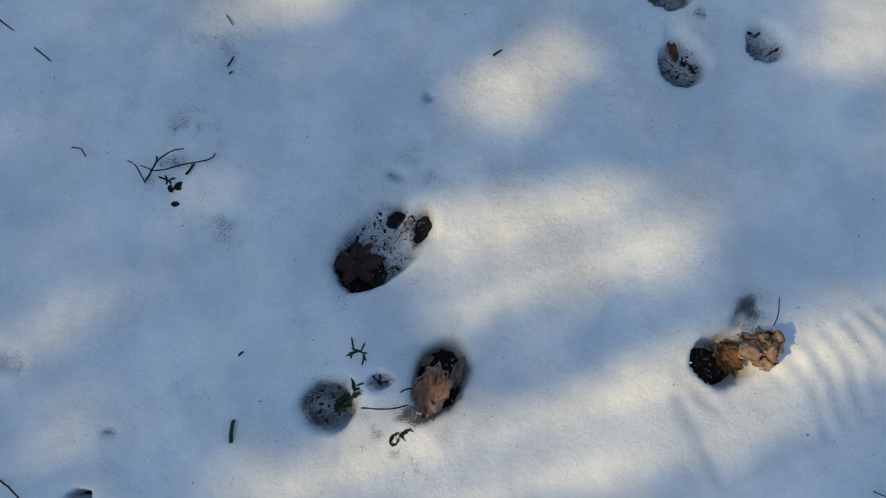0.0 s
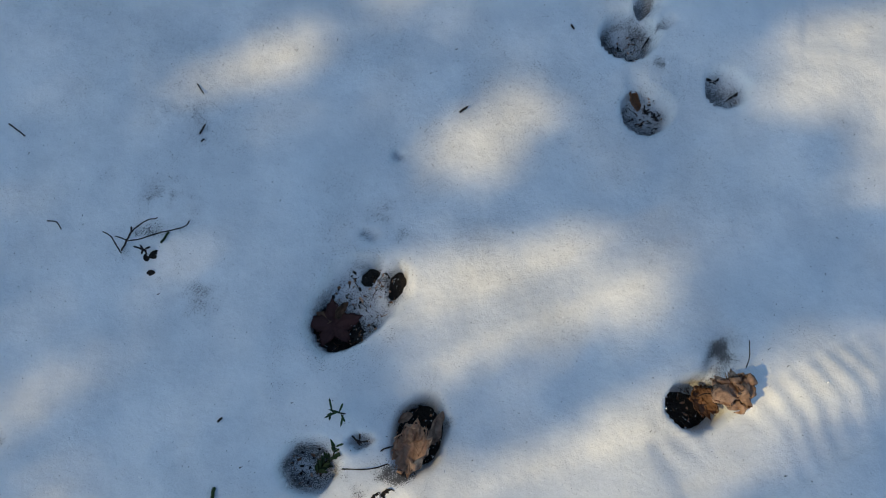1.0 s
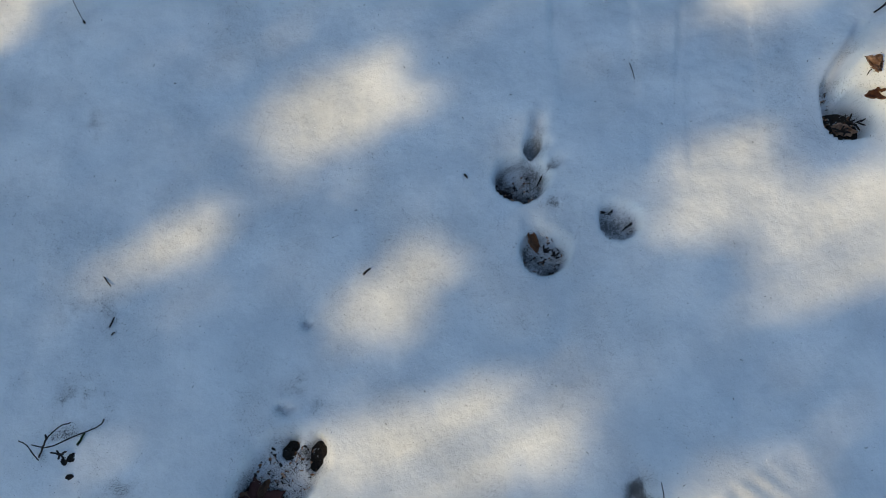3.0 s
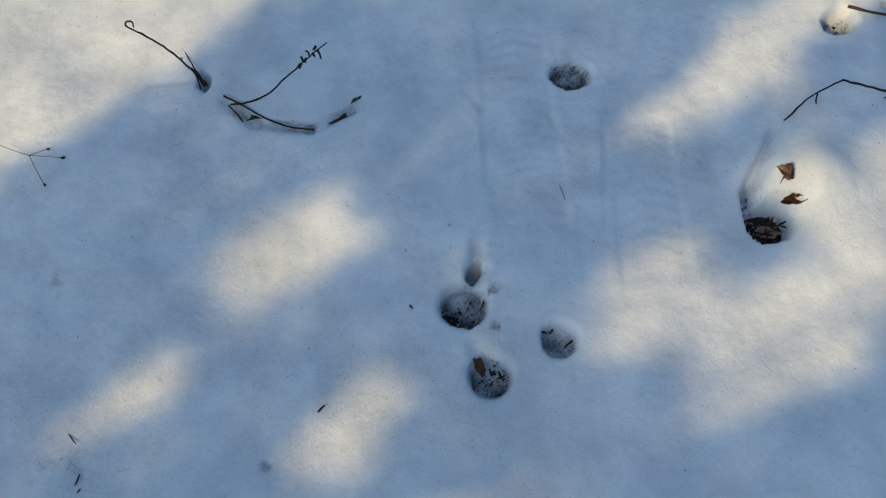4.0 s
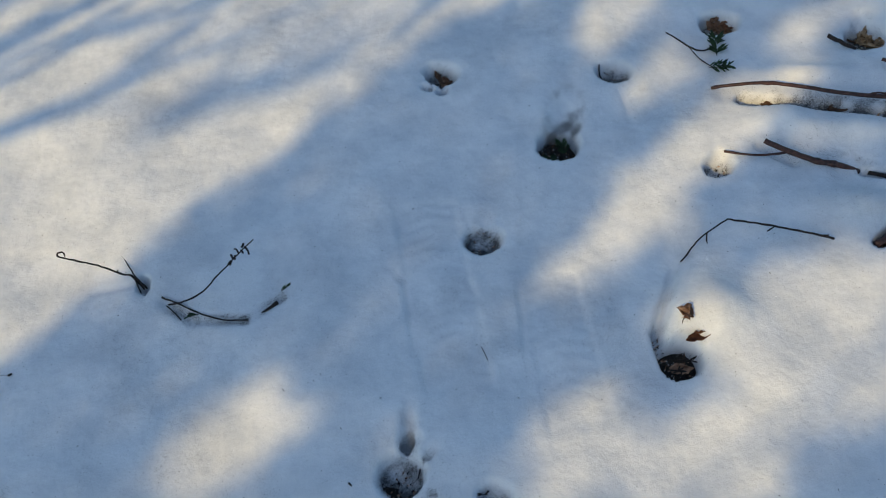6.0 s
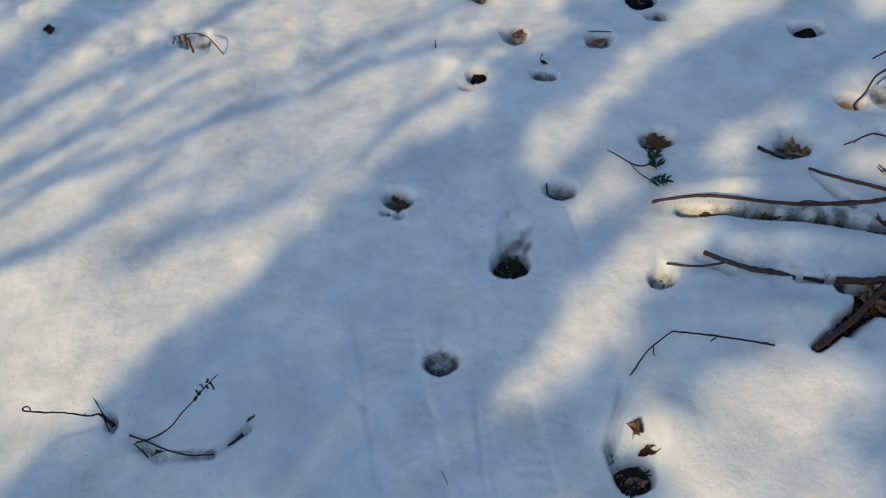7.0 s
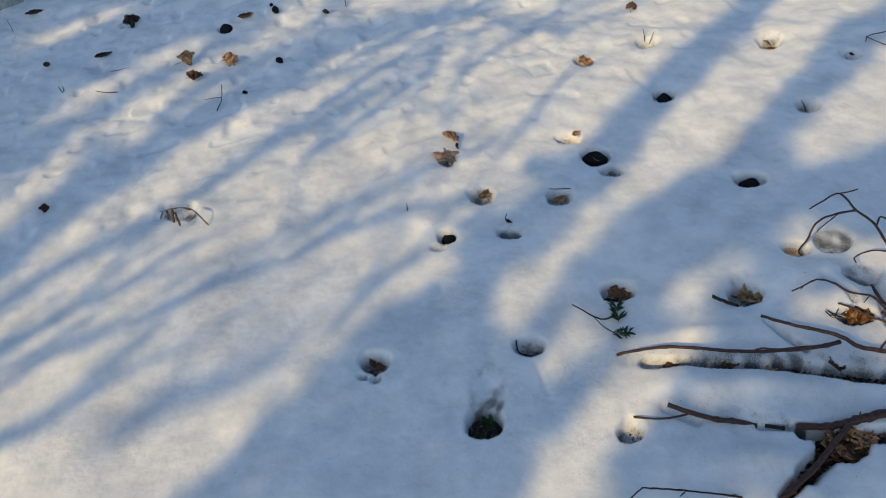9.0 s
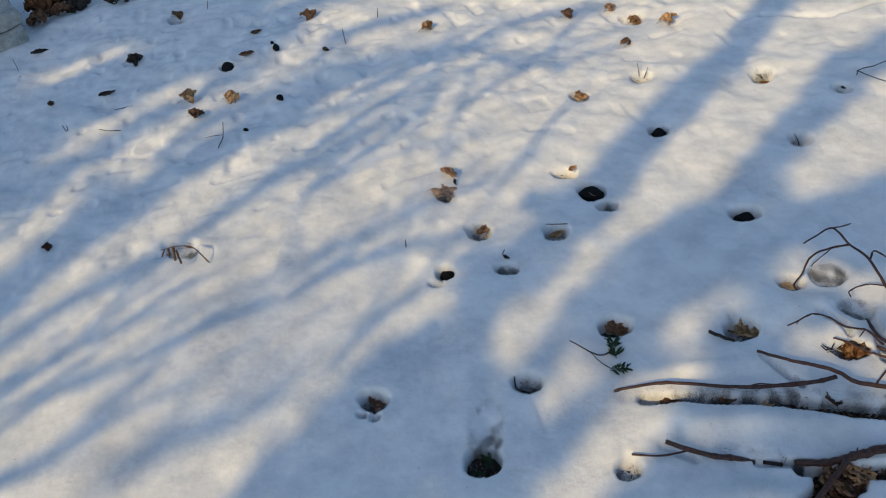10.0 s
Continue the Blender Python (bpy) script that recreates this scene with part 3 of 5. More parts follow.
bough_over(-0.34, 1.482, -0.168, 1.513, 0.021)
bough_over(-0.168, 1.513, -0.036, 1.518, 0.021)
bough_over(-0.036, 1.518, 0.09, 1.538, 0.021)
bough_over(0.09, 1.538, 0.249, 1.576, 0.021)
bough_over(0.249, 1.576, 0.464, 1.64, 0.021)
bough_over(0.464, 1.64, 0.604, 1.633, 0.021)
bough_over(0.604, 1.633, 0.782, 1.599, 0.021)
bough_over(-0.35, 1.563, -0.245, 1.598, 0.019)
bough_over(-0.245, 1.598, -0.161, 1.636, 0.019)
bough_over(-0.161, 1.636, -0.059, 1.65, 0.019)
bough_over(-0.059, 1.65, 0.089, 1.72, 0.019)
bough_over(-0.319, 1.293, -0.225, 1.311, 0.022)
bough_over(-0.225, 1.311, -0.128, 1.345, 0.022)
bough_over(-0.083, 1.221, 0.004, 1.269, 0.034)
bough_over(0.004, 1.269, 0.104, 1.265, 0.034)
bough_over(0.104, 1.265, 0.244, 1.284, 0.034)
bough_over(-0.184, 1.352, -0.107, 1.421, 0.009)
bough_over(-0.107, 1.421, -0.0, 1.468, 0.009)
bough_over(0.387, 1.675, 0.538, 1.712, 0.015)
bough_over(0.538, 1.712, 0.727, 1.749, 0.015)
bough_over(0.727, 1.749, 0.874, 1.772, 0.015)
bough_over(0.286, 1.654, 0.371, 1.789, 0.009)
bough_over(0.371, 1.789, 0.434, 1.971, 0.009)
bough_over(0.434, 1.971, 0.538, 2.132, 0.009)
bough_over(0.538, 2.132, 0.681, 2.229, 0.009)
bough_over(0.383, 1.324, 0.519, 1.419, 0.02)
bough_over(0.519, 1.419, 0.615, 1.455, 0.02)
bough_over(-0.345, 1.706, 0.057, 1.886, 0.04)
bough_over(0.057, 1.886, 0.428, 2.119, 0.035)
bough_over(-0.391, 1.868, -0.196, 2.058, 0.083)
bough_over(-0.196, 2.058, 0.125, 2.277, 0.103)
bough_over(0.125, 2.277, 0.384, 2.402, 0.11)
bough_over(0.384, 2.402, 0.606, 2.585, 0.087)
bough_over(-0.181, 2.452, 0.07, 2.632, 0.035)
bough_over(0.07, 2.632, 0.379, 2.808, 0.039)
bough_over(0.043, 2.369, 0.174, 2.49, 0.037)
bough_over(0.174, 2.49, 0.513, 2.616, 0.038)
bough_over(0.477, 2.521, 0.863, 2.562, 0.036)
bough_over(0.863, 2.562, 1.183, 2.525, 0.038)
bough_over(0.831, 1.91, 1.071, 2.361, 0.013)
bough_over(0.469, 1.977, 0.88, 2.225, 0.023)
bough_over(0.83, 1.45, 1.261, 1.7, 0.055)
bough_over(1.261, 1.717, 2.147, 2.257, 0.066)
bough_over(2.147, 2.257, 2.491, 2.468, 0.073)
bough_over(1.155, 1.298, 1.627, 1.532, 0.06)
bough_over(1.627, 1.532, 2.26, 1.896, 0.054)
bough_over(1.203, 1.215, 1.501, 1.284, 0.059)
bough_over(1.501, 1.284, 1.8, 1.302, 0.068)
bough_over(0.92, 1.748, 1.275, 2.043, 0.018)
bough_over(0.99, 1.685, 0.978, 1.587, 0.03)
bough_over(0.712, 2.439, 1.211, 2.598, 0.029)
bough_over(0.761, 2.042, 1.108, 2.672, 0.012)
bough_over(0.996, 2.18, 1.45, 2.452, 0.019)
bough_over(0.733, 2.891, 1.117, 2.9, 0.04)
bough_over(0.51, 2.191, 0.801, 2.339, 0.03)
bough_over(1.173, 2.444, 1.347, 2.235, 0.025)
bough_over(0.302, 2.047, 0.647, 2.17, 0.031)
bough_over(1.318, 2.648, 1.656, 2.6, 0.032)

# added shade caster: leaf clumps set up the sun's ray, except over the openings
spots = scatter_crown(-1.0, 3.6, -1.5, 0.95, main_shade, 5.0, 0.8, 0.042, 0.025)
foot = (-4.6 * ca - 0.3 * sa, -4.6 * sa + 0.3 * ca, 0)
limbs = []
for k in range(9):
    e = along_sun(0.3 + 1.3 * math.cos(k * 0.7), 0.35 + 0.5 * math.sin(k * 0.7), 5.6)
    limbs.append(([Vector(foot) + Vector((0, 0, 2.0 + 0.08 * k)), Vector(foot).lerp(e, 0.5) + Vector((0, 0, 1.35)), e], 0.009, 0.004))
shade_tree = tree("unseen_evergreen", "unseen evergreen added behind the camera to shade the snow", foot, (foot[0], foot[1], 2.75), 0.13, spots, 0.037, limbs)

# an unseen low bare tree, added so its limbs streak the open snow; the broad boughs go to the evergreen
def plan(u, v):
    return u * ca - v * sa, u * sa + v * ca


root_uv = plan(-4.6, 1.5)
foot = (root_uv[0], root_uv[1], 0)
limbs, broad = [], []
for x1, y1, x2, y2, w in BOUGHS:
    d = 8.0 if w > 0.03 else 4.6
    a, b = along_sun(x1, y1, d), along_sun(x2, y2, d)
    line = [a - (b - a) * 0.06, a.lerp(b, 0.35) + TO_SUN.cross(b - a).normalized() * random.uniform(-0.02, 0.02), a.lerp(b, 0.7), b + (b - a) * 0.06]
    wide = w > 0.03 and x1 > 0.6
    (broad if wide else limbs).append((line, w * 0.85, w * 0.75) if w > 0.03 else (line, w * 0.6, w * 0.5))
    for k in range(0 if wide else 4 if y1 < 1.8 else 8):
        # side shoots
        o = a.lerp(b, random.uniform(0.05, 0.95))
        e = o + (b - a).normalized() * random.uniform(0.12, 0.35) + Vector((random.uniform(-0.2, 0.2), random.uniform(-0.2, 0.2), random.uniform(-0.05, 0.25)))
        limbs.append(([o, o.lerp(e, 0.5) + Vector((0, 0, 0.03)), e], w * 0.28, w * 0.15, True))
for x1, y1, x2, y2, w in BOUGHS:
    if x1 > -0.15:
        continue
    a = along_sun(x1, y1, 8.0 if w > 0.03 else 4.6)
    limbs.append(([Vector(foot) + Vector((0, 0, 2.6)), Vector(foot).lerp(a, 0.5) + Vector((0, 0, 1.5)), a], w * 0.8, w * 0.6))
tree("unseen_bare_tree", "unseen bare tree added behind the camera, its limbs laid to streak the snow", foot, (foot[0], foot[1], 2.9), 0.10, [], 0.05, limbs, crown=False)
for line, r0, r1 in broad:
    bm = bmesh.new()
    tube(bm, smooth_line(line, 4), r0, r1, 8, 0.06)
    part("limb", bm, trunk_mat, shade_tree)

# another added shade caster, out of view, for the far snow and the ledge
spots = scatter_crown(0.3, 3.4, 1.6, 4.2, far_shade, 7.5, 1.2, 0.075, 0.045)
hub = along_sun(0.2, 3.2, 8.0)
foot = (hub.x, hub.y, 0)
limbs = [([Vector(foot) + Vector((0, 0, 3 + 0.2 * k)), Vector(foot).lerp(along_sun(-0.4 + 0.3 * k, 3.0 + 0.2 * (k % 3), 8.0), 0.5) + Vector((0, 0, 1.8)), along_sun(-0.4 + 0.3 * k, 3.0 + 0.2 * (k % 3), 8.0)], 0.03, 0.01) for k in range(5)]
tree("unseen_evergreen", "second unseen evergreen added to shade the stone ledge", foot, (foot[0], foot[1], 7.5), 0.15, spots, 0.068, limbs)


# ---- dead leaves ----
def blade(kind, size, dome=False):
    """One leaf blade: a grid bent, curled and crumpled, then thickened."""
    bm = bmesh.new()
    if kind == "maple":
        n, rings, grid = 60, 7, []
        for i in range(rings + 1):
            row = []
            for j in range(n):
                a = 2 * math.pi * j / n
                tip = 1 - 2 * abs((a * 5 / (2 * math.pi)) % 1 - 0.5)
                lobe = 0.54 + 0.46 * abs(1 - tip) ** 1.3 + 0.05 * math.cos(25 * a)
                lobe *= 1.0 - 0.35 * max(0.0, math.cos(a - math.pi)) ** 2
                r = 0.55 * size * i / rings * lobe
                ridge = 0.06 * size * (i / rings) * abs(math.cos(2.5 * a))
                droop = -0.22 * size * (i / rings) ** 2 * (0.6 + 0.4 * math.sin(3 * a + 1))
                row.append(bm.verts.new((r * math.cos(a), r * math.sin(a), ridge + droop * 0.6 + 0.13 * size * i / rings * noise.noise((math.cos(a) * 2.2 + r * 60, math.sin(a) * 2.2, size * 70)))))
            grid.append(row)
        for i in range(rings):
            for j in range(n):
                bm.faces.new((grid[i][j], grid[i][(j + 1) % n], grid[i + 1][(j + 1) % n], grid[i + 1][j]))
        bmesh.ops.remove_doubles(bm, verts=bm.verts, dist=size * 0.002)
    elif kind == "cup":
        # a shrivelled leaf drawn up into a bowl with a torn, outward curled rim
        n, rings, grid, seed = 54, 16, [], size * 311
        for i in range(rings + 1):
            s = i / rings
            row = []
            for j in range(n):
                a = 2 * math.pi * j / n
                tear = 0.55 + 0.6 * abs(noise.noise((math.cos(a) * 1.6 + seed, math.sin(a) * 1.6, 0.3))) + 0.35 * max(0, math.cos(a - 0.9)) ** 3
                k = s * tear
                r, z = 0.44 * size * math.sin(2.1 * k), 0.36 * size * (1 - math.cos(2.1 * k))
                fold = 0.035 * math.cos(5 * a + seed) + 0.05 * math.cos(11 * a + 2 * seed + 3 * s)
                r *= 1 + fold * s * 2.0
                q = Vector((math.cos(a) * k * 3, math.sin(a) * k * 3, seed))
                crease = abs(noise.noise(q * 1.7)) * 0.30 + abs(noise.noise(q * 4.2)) * 0.14 - 0.1
                row.append(bm.verts.new((r * math.cos(a) * 1.2 + crease * size * 0.5, r * math.sin(a) * 0.9 + crease * size * 0.4, z + crease * size * s * 1.4)))
            grid.append(row)
        for i in range(rings):
            for j in range(n):
                if i < rings - 5 or noise.noise((i * 0.55, j * 0.35, seed)) < 0.32:
                    bm.faces.new((grid[i][j], grid[i][(j + 1) % n], grid[i + 1][(j + 1) % n], grid[i + 1][j]))
        bmesh.ops.remove_doubles(bm, verts=bm.verts, dist=size * 0.002)
        bmesh.ops.delete(bm, geom=[v for v in bm.verts if not v.link_faces], context="VERTS")
    else:
        n, m = 34, 24
        fold, bend, edge, crease, wide = {
            "crumple": (random.uniform(0.5, 0.9), random.uniform(1.0, 1.7), 1.2, 0.19, 0.42),
            "curl": (0.15, random.uniform(0.4, 1.1), 2.1, 0.05, 0.30),
            "scrap": (0.1, 0.4, 0.5, 0.05, 0.34),
        }[kind]
        seed = random.uniform(0, 50)
        grid = []
        for i in range(n + 1):
            s = i / n
            half = wide * size * (math.sin(math.pi * min(0.985, max(0.02, s)) ** 0.85) ** 0.65)
            half *= 1 + (0.20 if kind == "crumple" else 0.07) * math.sin(s * 26 + seed)
            row = []
            for j in range(m + 1):
                w = 2 * j / m - 1
                # rolled margin, folded midrib, then the whole blade bent over
                ang = edge * w * abs(w)
                y, z = half * w * math.cos(ang * 0.55), half * abs(w) * (math.sin(abs(ang)) * 0.6 + math.tan(fold) * 0.5)
                rad, turn = size / bend, (s - 0.5) * bend
                x, z = (rad - z * 0.8) * math.sin(turn), rad - (rad - z * 0.8) * math.cos(turn)
                q = Vector((x, y, z)) / size
                k = crease * size
                f1, f2 = q * 3.6 + Vector((seed, 0, 0)), q * 9.0 + Vector((0, seed, 0))
                d = Vector((noise.noise(f1), noise.noise(f1 + Vector((7, 0, 0))), 1.6 * abs(noise.noise(f1 + Vector((0, 9, 0))))))
                d += 0.7 * Vector((noise.noise(f2), noise.noise(f2 + Vector((3, 0, 0))), 1.5 * abs(noise.noise(f2 + Vector((0, 4, 0))))))
                f3 = q * 21.0 + Vector((seed, seed, 0))
                d += 0.34 * Vector((noise.noise(f3), noise.noise(f3 + Vector((5, 0, 0))), noise.noise(f3 + Vector((0, 6, 0)))))
                row.append(bm.verts.new(Vector((x, y, z)) + d * k))
            grid.append(row)
        for i in range(n):
            for j in range(m):
                if kind == "crumple" and j in (0, 1, m - 2, m - 1) and random.random() < 0.22:
                    continue
                bm.faces.new((grid[i][j], grid[i + 1][j], grid[i + 1][j + 1], grid[i][j + 1]))
    bmesh.ops.recalc_face_normals(bm, faces=bm.faces)
    if dome:
        for v in bm.verts:
            v.co.z *= -1.05
    bm.normal_update()
    rim = [e for e in bm.edges if e.is_boundary]
    faces = bm.faces[:]
    under = {v: bm.verts.new(v.co - v.normal * 0.0004) for v in bm.verts[:]}
    for f in faces:
        bm.faces.new([under[v] for v in reversed(f.verts)])
    for e in rim:
        p, q = e.verts
        bm.faces.new((p, q, under[q], under[p]))
    low = min(v.co.z for v in bm.verts)
    bmesh.ops.translate(bm, verts=bm.verts, vec=(0, 0, -low))
    return bm


def dry_leaf(x, y, kind, size, colour, yaw, tilt, lift, label):
    bm = blade(kind, size, kind == "crumple" and lift >= 0)
    if lift < -0.005 and kind != "cup":
        # pressed down into its hole
        for v in bm.verts:
            v.co.z *= 0.55
    ob = tagged(new("dry_leaf", mesh_of("dry_leaf", bm, LEAF[colour])), label, "leaf", group="dead leaves on the snow")
    near = height(x, y)
    z = (2 * near + height(x + size * 0.2, y) + height(x, y + size * 0.2)) / 4 if lift >= 0 else max(lift - 0.004, near - 0.010, -0.038)
    ob.matrix_world = pose(x, y, z + max(lift, 0) - 0.001, tilt, tilt * 0.4, yaw)
    if kind in ("maple", "crumple"):
        line = [Vector((-size * 0.36, 0, size * 0.12)), Vector((-size * 0.52, size * 0.06, size * 0.08)), Vector((-size * 0.68, size * 0.03, 0))]
        bm = bmesh.new()
        tube(bm, smooth_line(line, 3), 0.0007, 0.0005, 5)
        part("stem", bm, stalk, ob, "thin dark leaf stem")


# ---- branches, twigs and stalks ----
def crooked(line, d):
    return [q + Vector((random.uniform(-d, d), random.uniform(-d, d), random.uniform(-d, d))) for q in line]


def branch(name, label, category, mat, points, r0, r1, sides):
    """A stick with its side twigs; heights are above the snow round it."""
    root = tagged(new(name), label, category, group=category + " pieces on the snow")
    root.empty_display_size = 0.02
    ends = [Vector((p[0], p[1], 0)) for p in points]
    ground = max(-0.004, min(height(p.x, p.y) for p in (ends[0], ends[-1]))) if r1 > 0.002 else sum(max(height(p.x, p.y), -0.02) for p in ends) / len(ends)
    root.location = (points[0][0], points[0][1], ground)
    move = Vector(root.location)
    up = Vector((0, 0, ground))
    bm = bmesh.new()
    tube(bm, crooked([q + up - move for q in smooth_line(points, 6)], r1 * (0.14 if r1 > 0.003 else 0.35)), r0, r1, 10 if r1 > 0.003 else 6, 0.05, 0.08)
    main = part("stick" if r1 > 0.003 else "shaft", bm, mat, root)
    for pts, r in sides:
        bm = bmesh.new()
        tube(bm, crooked([q + up - move for q in smooth_line(pts, 4)], r * 0.3), r, r * 0.8, 6, 0.12, 0.15)
        part("side_twig", bm, mat, main)
    return root


def needle_sprig(x, y, count, length, a0, a1, label):
    root = tagged(new("needle_sprig"), label, "sprig", group="conifer sprigs")
    root.empty_display_size = 0.01
    z = max(height(x, y) + 0.002, -0.028)
    root.location = (x, y, z)
    bm = bmesh.new()
    mid = radians((a0 + a1) / 2)
    tube(bm, smooth_line([Vector((-math.cos(mid), -math.sin(mid), 0.1)) * length * 0.5, Vector((0, 0, 0.002)), Vector((math.cos(mid), math.sin(mid), 0.2)) * length * 0.4], 3), 0.0008, 0.0006, 5)
    part("twig", bm, stalk, root)
    tint = green if "green" in label else stalk
    bushy = count >= 9
    for i in range(count * 2 if bushy else count):
        a = radians(a0 + (a1 - a0) * random.random())
        s = random.uniform(-0.5, 0.5) * length
        if bushy:
            # needles stand off both sides of the shoot, pointing to its tip
            a = mid + random.choice((-1, 1)) * radians(random.uniform(25, 65))
        o = Vector((math.cos(mid) * s, math.sin(mid) * s, 0.003 + random.uniform(0, 0.004)))
        L = length * (random.uniform(0.35, 0.6) if bushy else random.uniform(0.6, 1.0))
        d = Vector((math.cos(a), math.sin(a), random.uniform(-0.1, 0.5))).normalized()
        q = d.cross(Vector((0, 0, 1))).normalized() * (0.0008 + 0.010 * length)
        bm = bmesh.new()
        top = [o, o + d * L * 0.3 + q, o + d * L * 0.8 + q, o + d * L, o + d * L * 0.8 - q, o + d * L * 0.3 - q]
        up = [bm.verts.new(v + Vector((0, 0, 0.0005))) for v in top]
        dn = [bm.verts.new(v - Vector((0, 0, 0.0005))) for v in top]
        bm.faces.new(up)
        bm.faces.new(dn[::-1])
        for k in range(6):
            bm.faces.new((up[k], dn[k], dn[(k + 1) % 6], up[(k + 1) % 6]))
        part("needle", bm, tint, root, smooth=False)
    return root


def pebble(x, y, a, b, turn, label):
    # a stone in a hole stands on the soil and fills the hole's floor
    deep = height(x, y) < -0.02
    rise = 0.02 if deep else min(a, b) * 0.5
    if deep:
        a, b = a * 1.08, b * 1.12
    bm = bmesh.new()
    bmesh.ops.create_icosphere(bm, subdivisions=3, radius=1)
    for v in bm.verts:
        v.co *= 1 + 0.3 * noise.noise(v.co * 1.3 + Vector((x * 9, y * 9, 0))) + 0.1 * noise.noise(v.co * 4.0 + Vector((y * 9, x * 9, 0)))
        v.co = Vector((v.co.x * a, v.co.y * b * 0.8, v.co.z * rise))
    ob = tagged(new("pebble", mesh_of("pebble", bm, stone_mat)), label, "stone", group="dark stones in the snow")
    ob.matrix_world = pose(x, y, -0.022 if deep else height(x, y) + min(a, b) * 0.18, 0, 0, turn)


def ledge_block(name, x0, x1, y0, y1, z0, z1, parent):
    bm = bmesh.new()
    bmesh.ops.create_cube(bm, size=1)
    for v in bm.verts:
        v.co = Vector((x0 + (v.co.x + 0.5) * (x1 - x0), y0 + (v.co.y + 0.5) * (y1 - y0), z0 + (v.co.z + 0.5) * (z1 - z0)))
    bmesh.ops.subdivide_edges(bm, edges=bm.edges, cuts=22, use_grid_fill=True)
    for v in bm.verts:
        c = Vector(((x0 + x1) / 2, (y0 + y1) / 2, (z0 + z1) / 2))
        k = v.co * 9
        v.co += Vector((noise.noise(k * 3), noise.noise(k * 3 + Vector((2, 0, 0))), noise.noise(k * 3 + Vector((0, 3, 0))))) * 0.012
        v.co += Vector((noise.noise(k), noise.noise(k + Vector((5, 0, 0))), noise.noise(k + Vector((0, 7, 0))) * 0.6)) * 0.03
    bmesh.ops.smooth_vert(bm, verts=bm.verts, factor=0.5, use_axis_x=True, use_axis_y=True, use_axis_z=True)
    part(name, bm, slab_mat, parent)


ledge = tagged(new("stone_ledge"), "pale weathered layered stone slab at the edge of the snow", "stone")
ledge.matrix_world = pose(-0.437, 3.55, 0, 0, 0, 22)
ledge_block("lower_slab", -1.6, 0.0, 0.0, 0.8, -0.06, 0.055, ledge)
ledge_block("upper_slab", -1.6, 0.01, 0.035, 0.8, 0.058, 0.12, ledge)

# leaves, sticks, sprigs and stones where they lie
dry_leaf(-0.089, 0.144, "maple", 0.058, "maroon", 100, 8, -0.03, "dark red-brown five-lobed maple leaf lying in a melted hoof print")
dry_leaf(-0.083, 0.163, "curl", 0.024, "brown", 60, 20, -0.026, "small curled brown leaf on a dark maple leaf")
dry_leaf(-0.101, 0.153, "scrap", 0.02, "brown", 150, 15, -0.027, "torn brown leaf scrap in a melted hoof print")
dry_leaf(0.008, 0.024, "cup", 0.048, "tan", 250, 14, -0.012, "crumpled pale tan dry leaf curled in a melt hole")
dry_leaf(0.027, 0.044, "curl", 0.043, "tan", 70, 30, -0.014, "rolled brown dry leaf lining a melt hole")
dry_leaf(-0.005, 0.053, "scrap", 0.02, "tan", 200, 40, -0.024, "torn pale leaf scrap on dark soil")
dry_leaf(0.321, 0.103, "crumple", 0.05, "tan", 20, 8, 0.004, "crumpled light brown oak leaf on the rim of a melt hole")
dry_leaf(0.306, 0.094, "cup", 0.03, "brown", 300, 20, -0.014, "curled brown underside of a dry leaf in a hole")
dry_leaf(0.231, 0.43, "curl", 0.038, "rust", 100, 22, -0.012, "brown torn leaf piece leaning in a hoof print")
dry_leaf(0.655, 0.622, "crumple", 0.028, "tan", 60, 25, 0.001, "small curled tan-orange leaf on a snow hump")
dry_leaf(0.667, 0.591, "curl", 0.04, "rust", 5, 10, 0.001, "narrow rolled brown leaf lying on the snow")
dry_leaf(0.641, 0.567, "curl", 0.039, "tan", 350, 20, -0.026, "curved tan leaf in a deep melt hole")
dry_leaf(0.807, 1.84, "crumple", 0.053, "tan", 110, 50, 0.006, "upright tan maple leaf standing out of the snow")
dry_leaf(0.781, 1.782, "maple", 0.082, "tan", 80, 10, -0.004, "flat tan maple leaf frozen under the snow crust")
dry_leaf(0.821, 1.81, "scrap", 0.031, "dark", 60, 60, 0.004, "dark broken leaf standing in the snow")
dry_leaf(0.829, 1.614, "curl", 0.055, "orange", 30, 20, -0.011, "orange-brown curled leaf in a melt hole")
dry_leaf(0.988, 1.524, "curl", 0.05, "orange", 10, 20, -0.016, "orange leaf at the bottom of a melt hole")
dry_leaf(1.132, 1.739, "curl", 0.04, "orange", 30, 25, -0.004, "small orange leaf at the edge of a melt hole")
dry_leaf(1.316, 2.066, "crumple", 0.054, "orange", 20, 20, -0.006, "orange-brown dry leaf sunk in the snow")
dry_leaf(0.974, 1.19, "crumple", 0.057, "brown", 10, 15, -0.019, "brown leaf curled in a melt hole")
dry_leaf(1.206, 1.071, "crumple", 0.07, "yellow", 30, 8, -0.01, "yellow-tan dry leaf in a melt hole")
dry_leaf(1.185, 1.084, "curl", 0.049, "brown", 120, 20, -0.017, "brown leaf in a melt hole")
dry_leaf(1.353, 1.142, "curl", 0.053, "yellow", 330, 15, -0.007, "yellowish folded leaf in a small melt hole")
dry_leaf(1.354, 0.947, "crumple", 0.058, "orange", 340, 20, 0, "rust-orange dry leaf caught on a twig")
dry_leaf(1.125, 0.717, "crumple", 0.044, "rust", 10, 15, -0.01, "rust-brown dry leaf in the litter pocket")
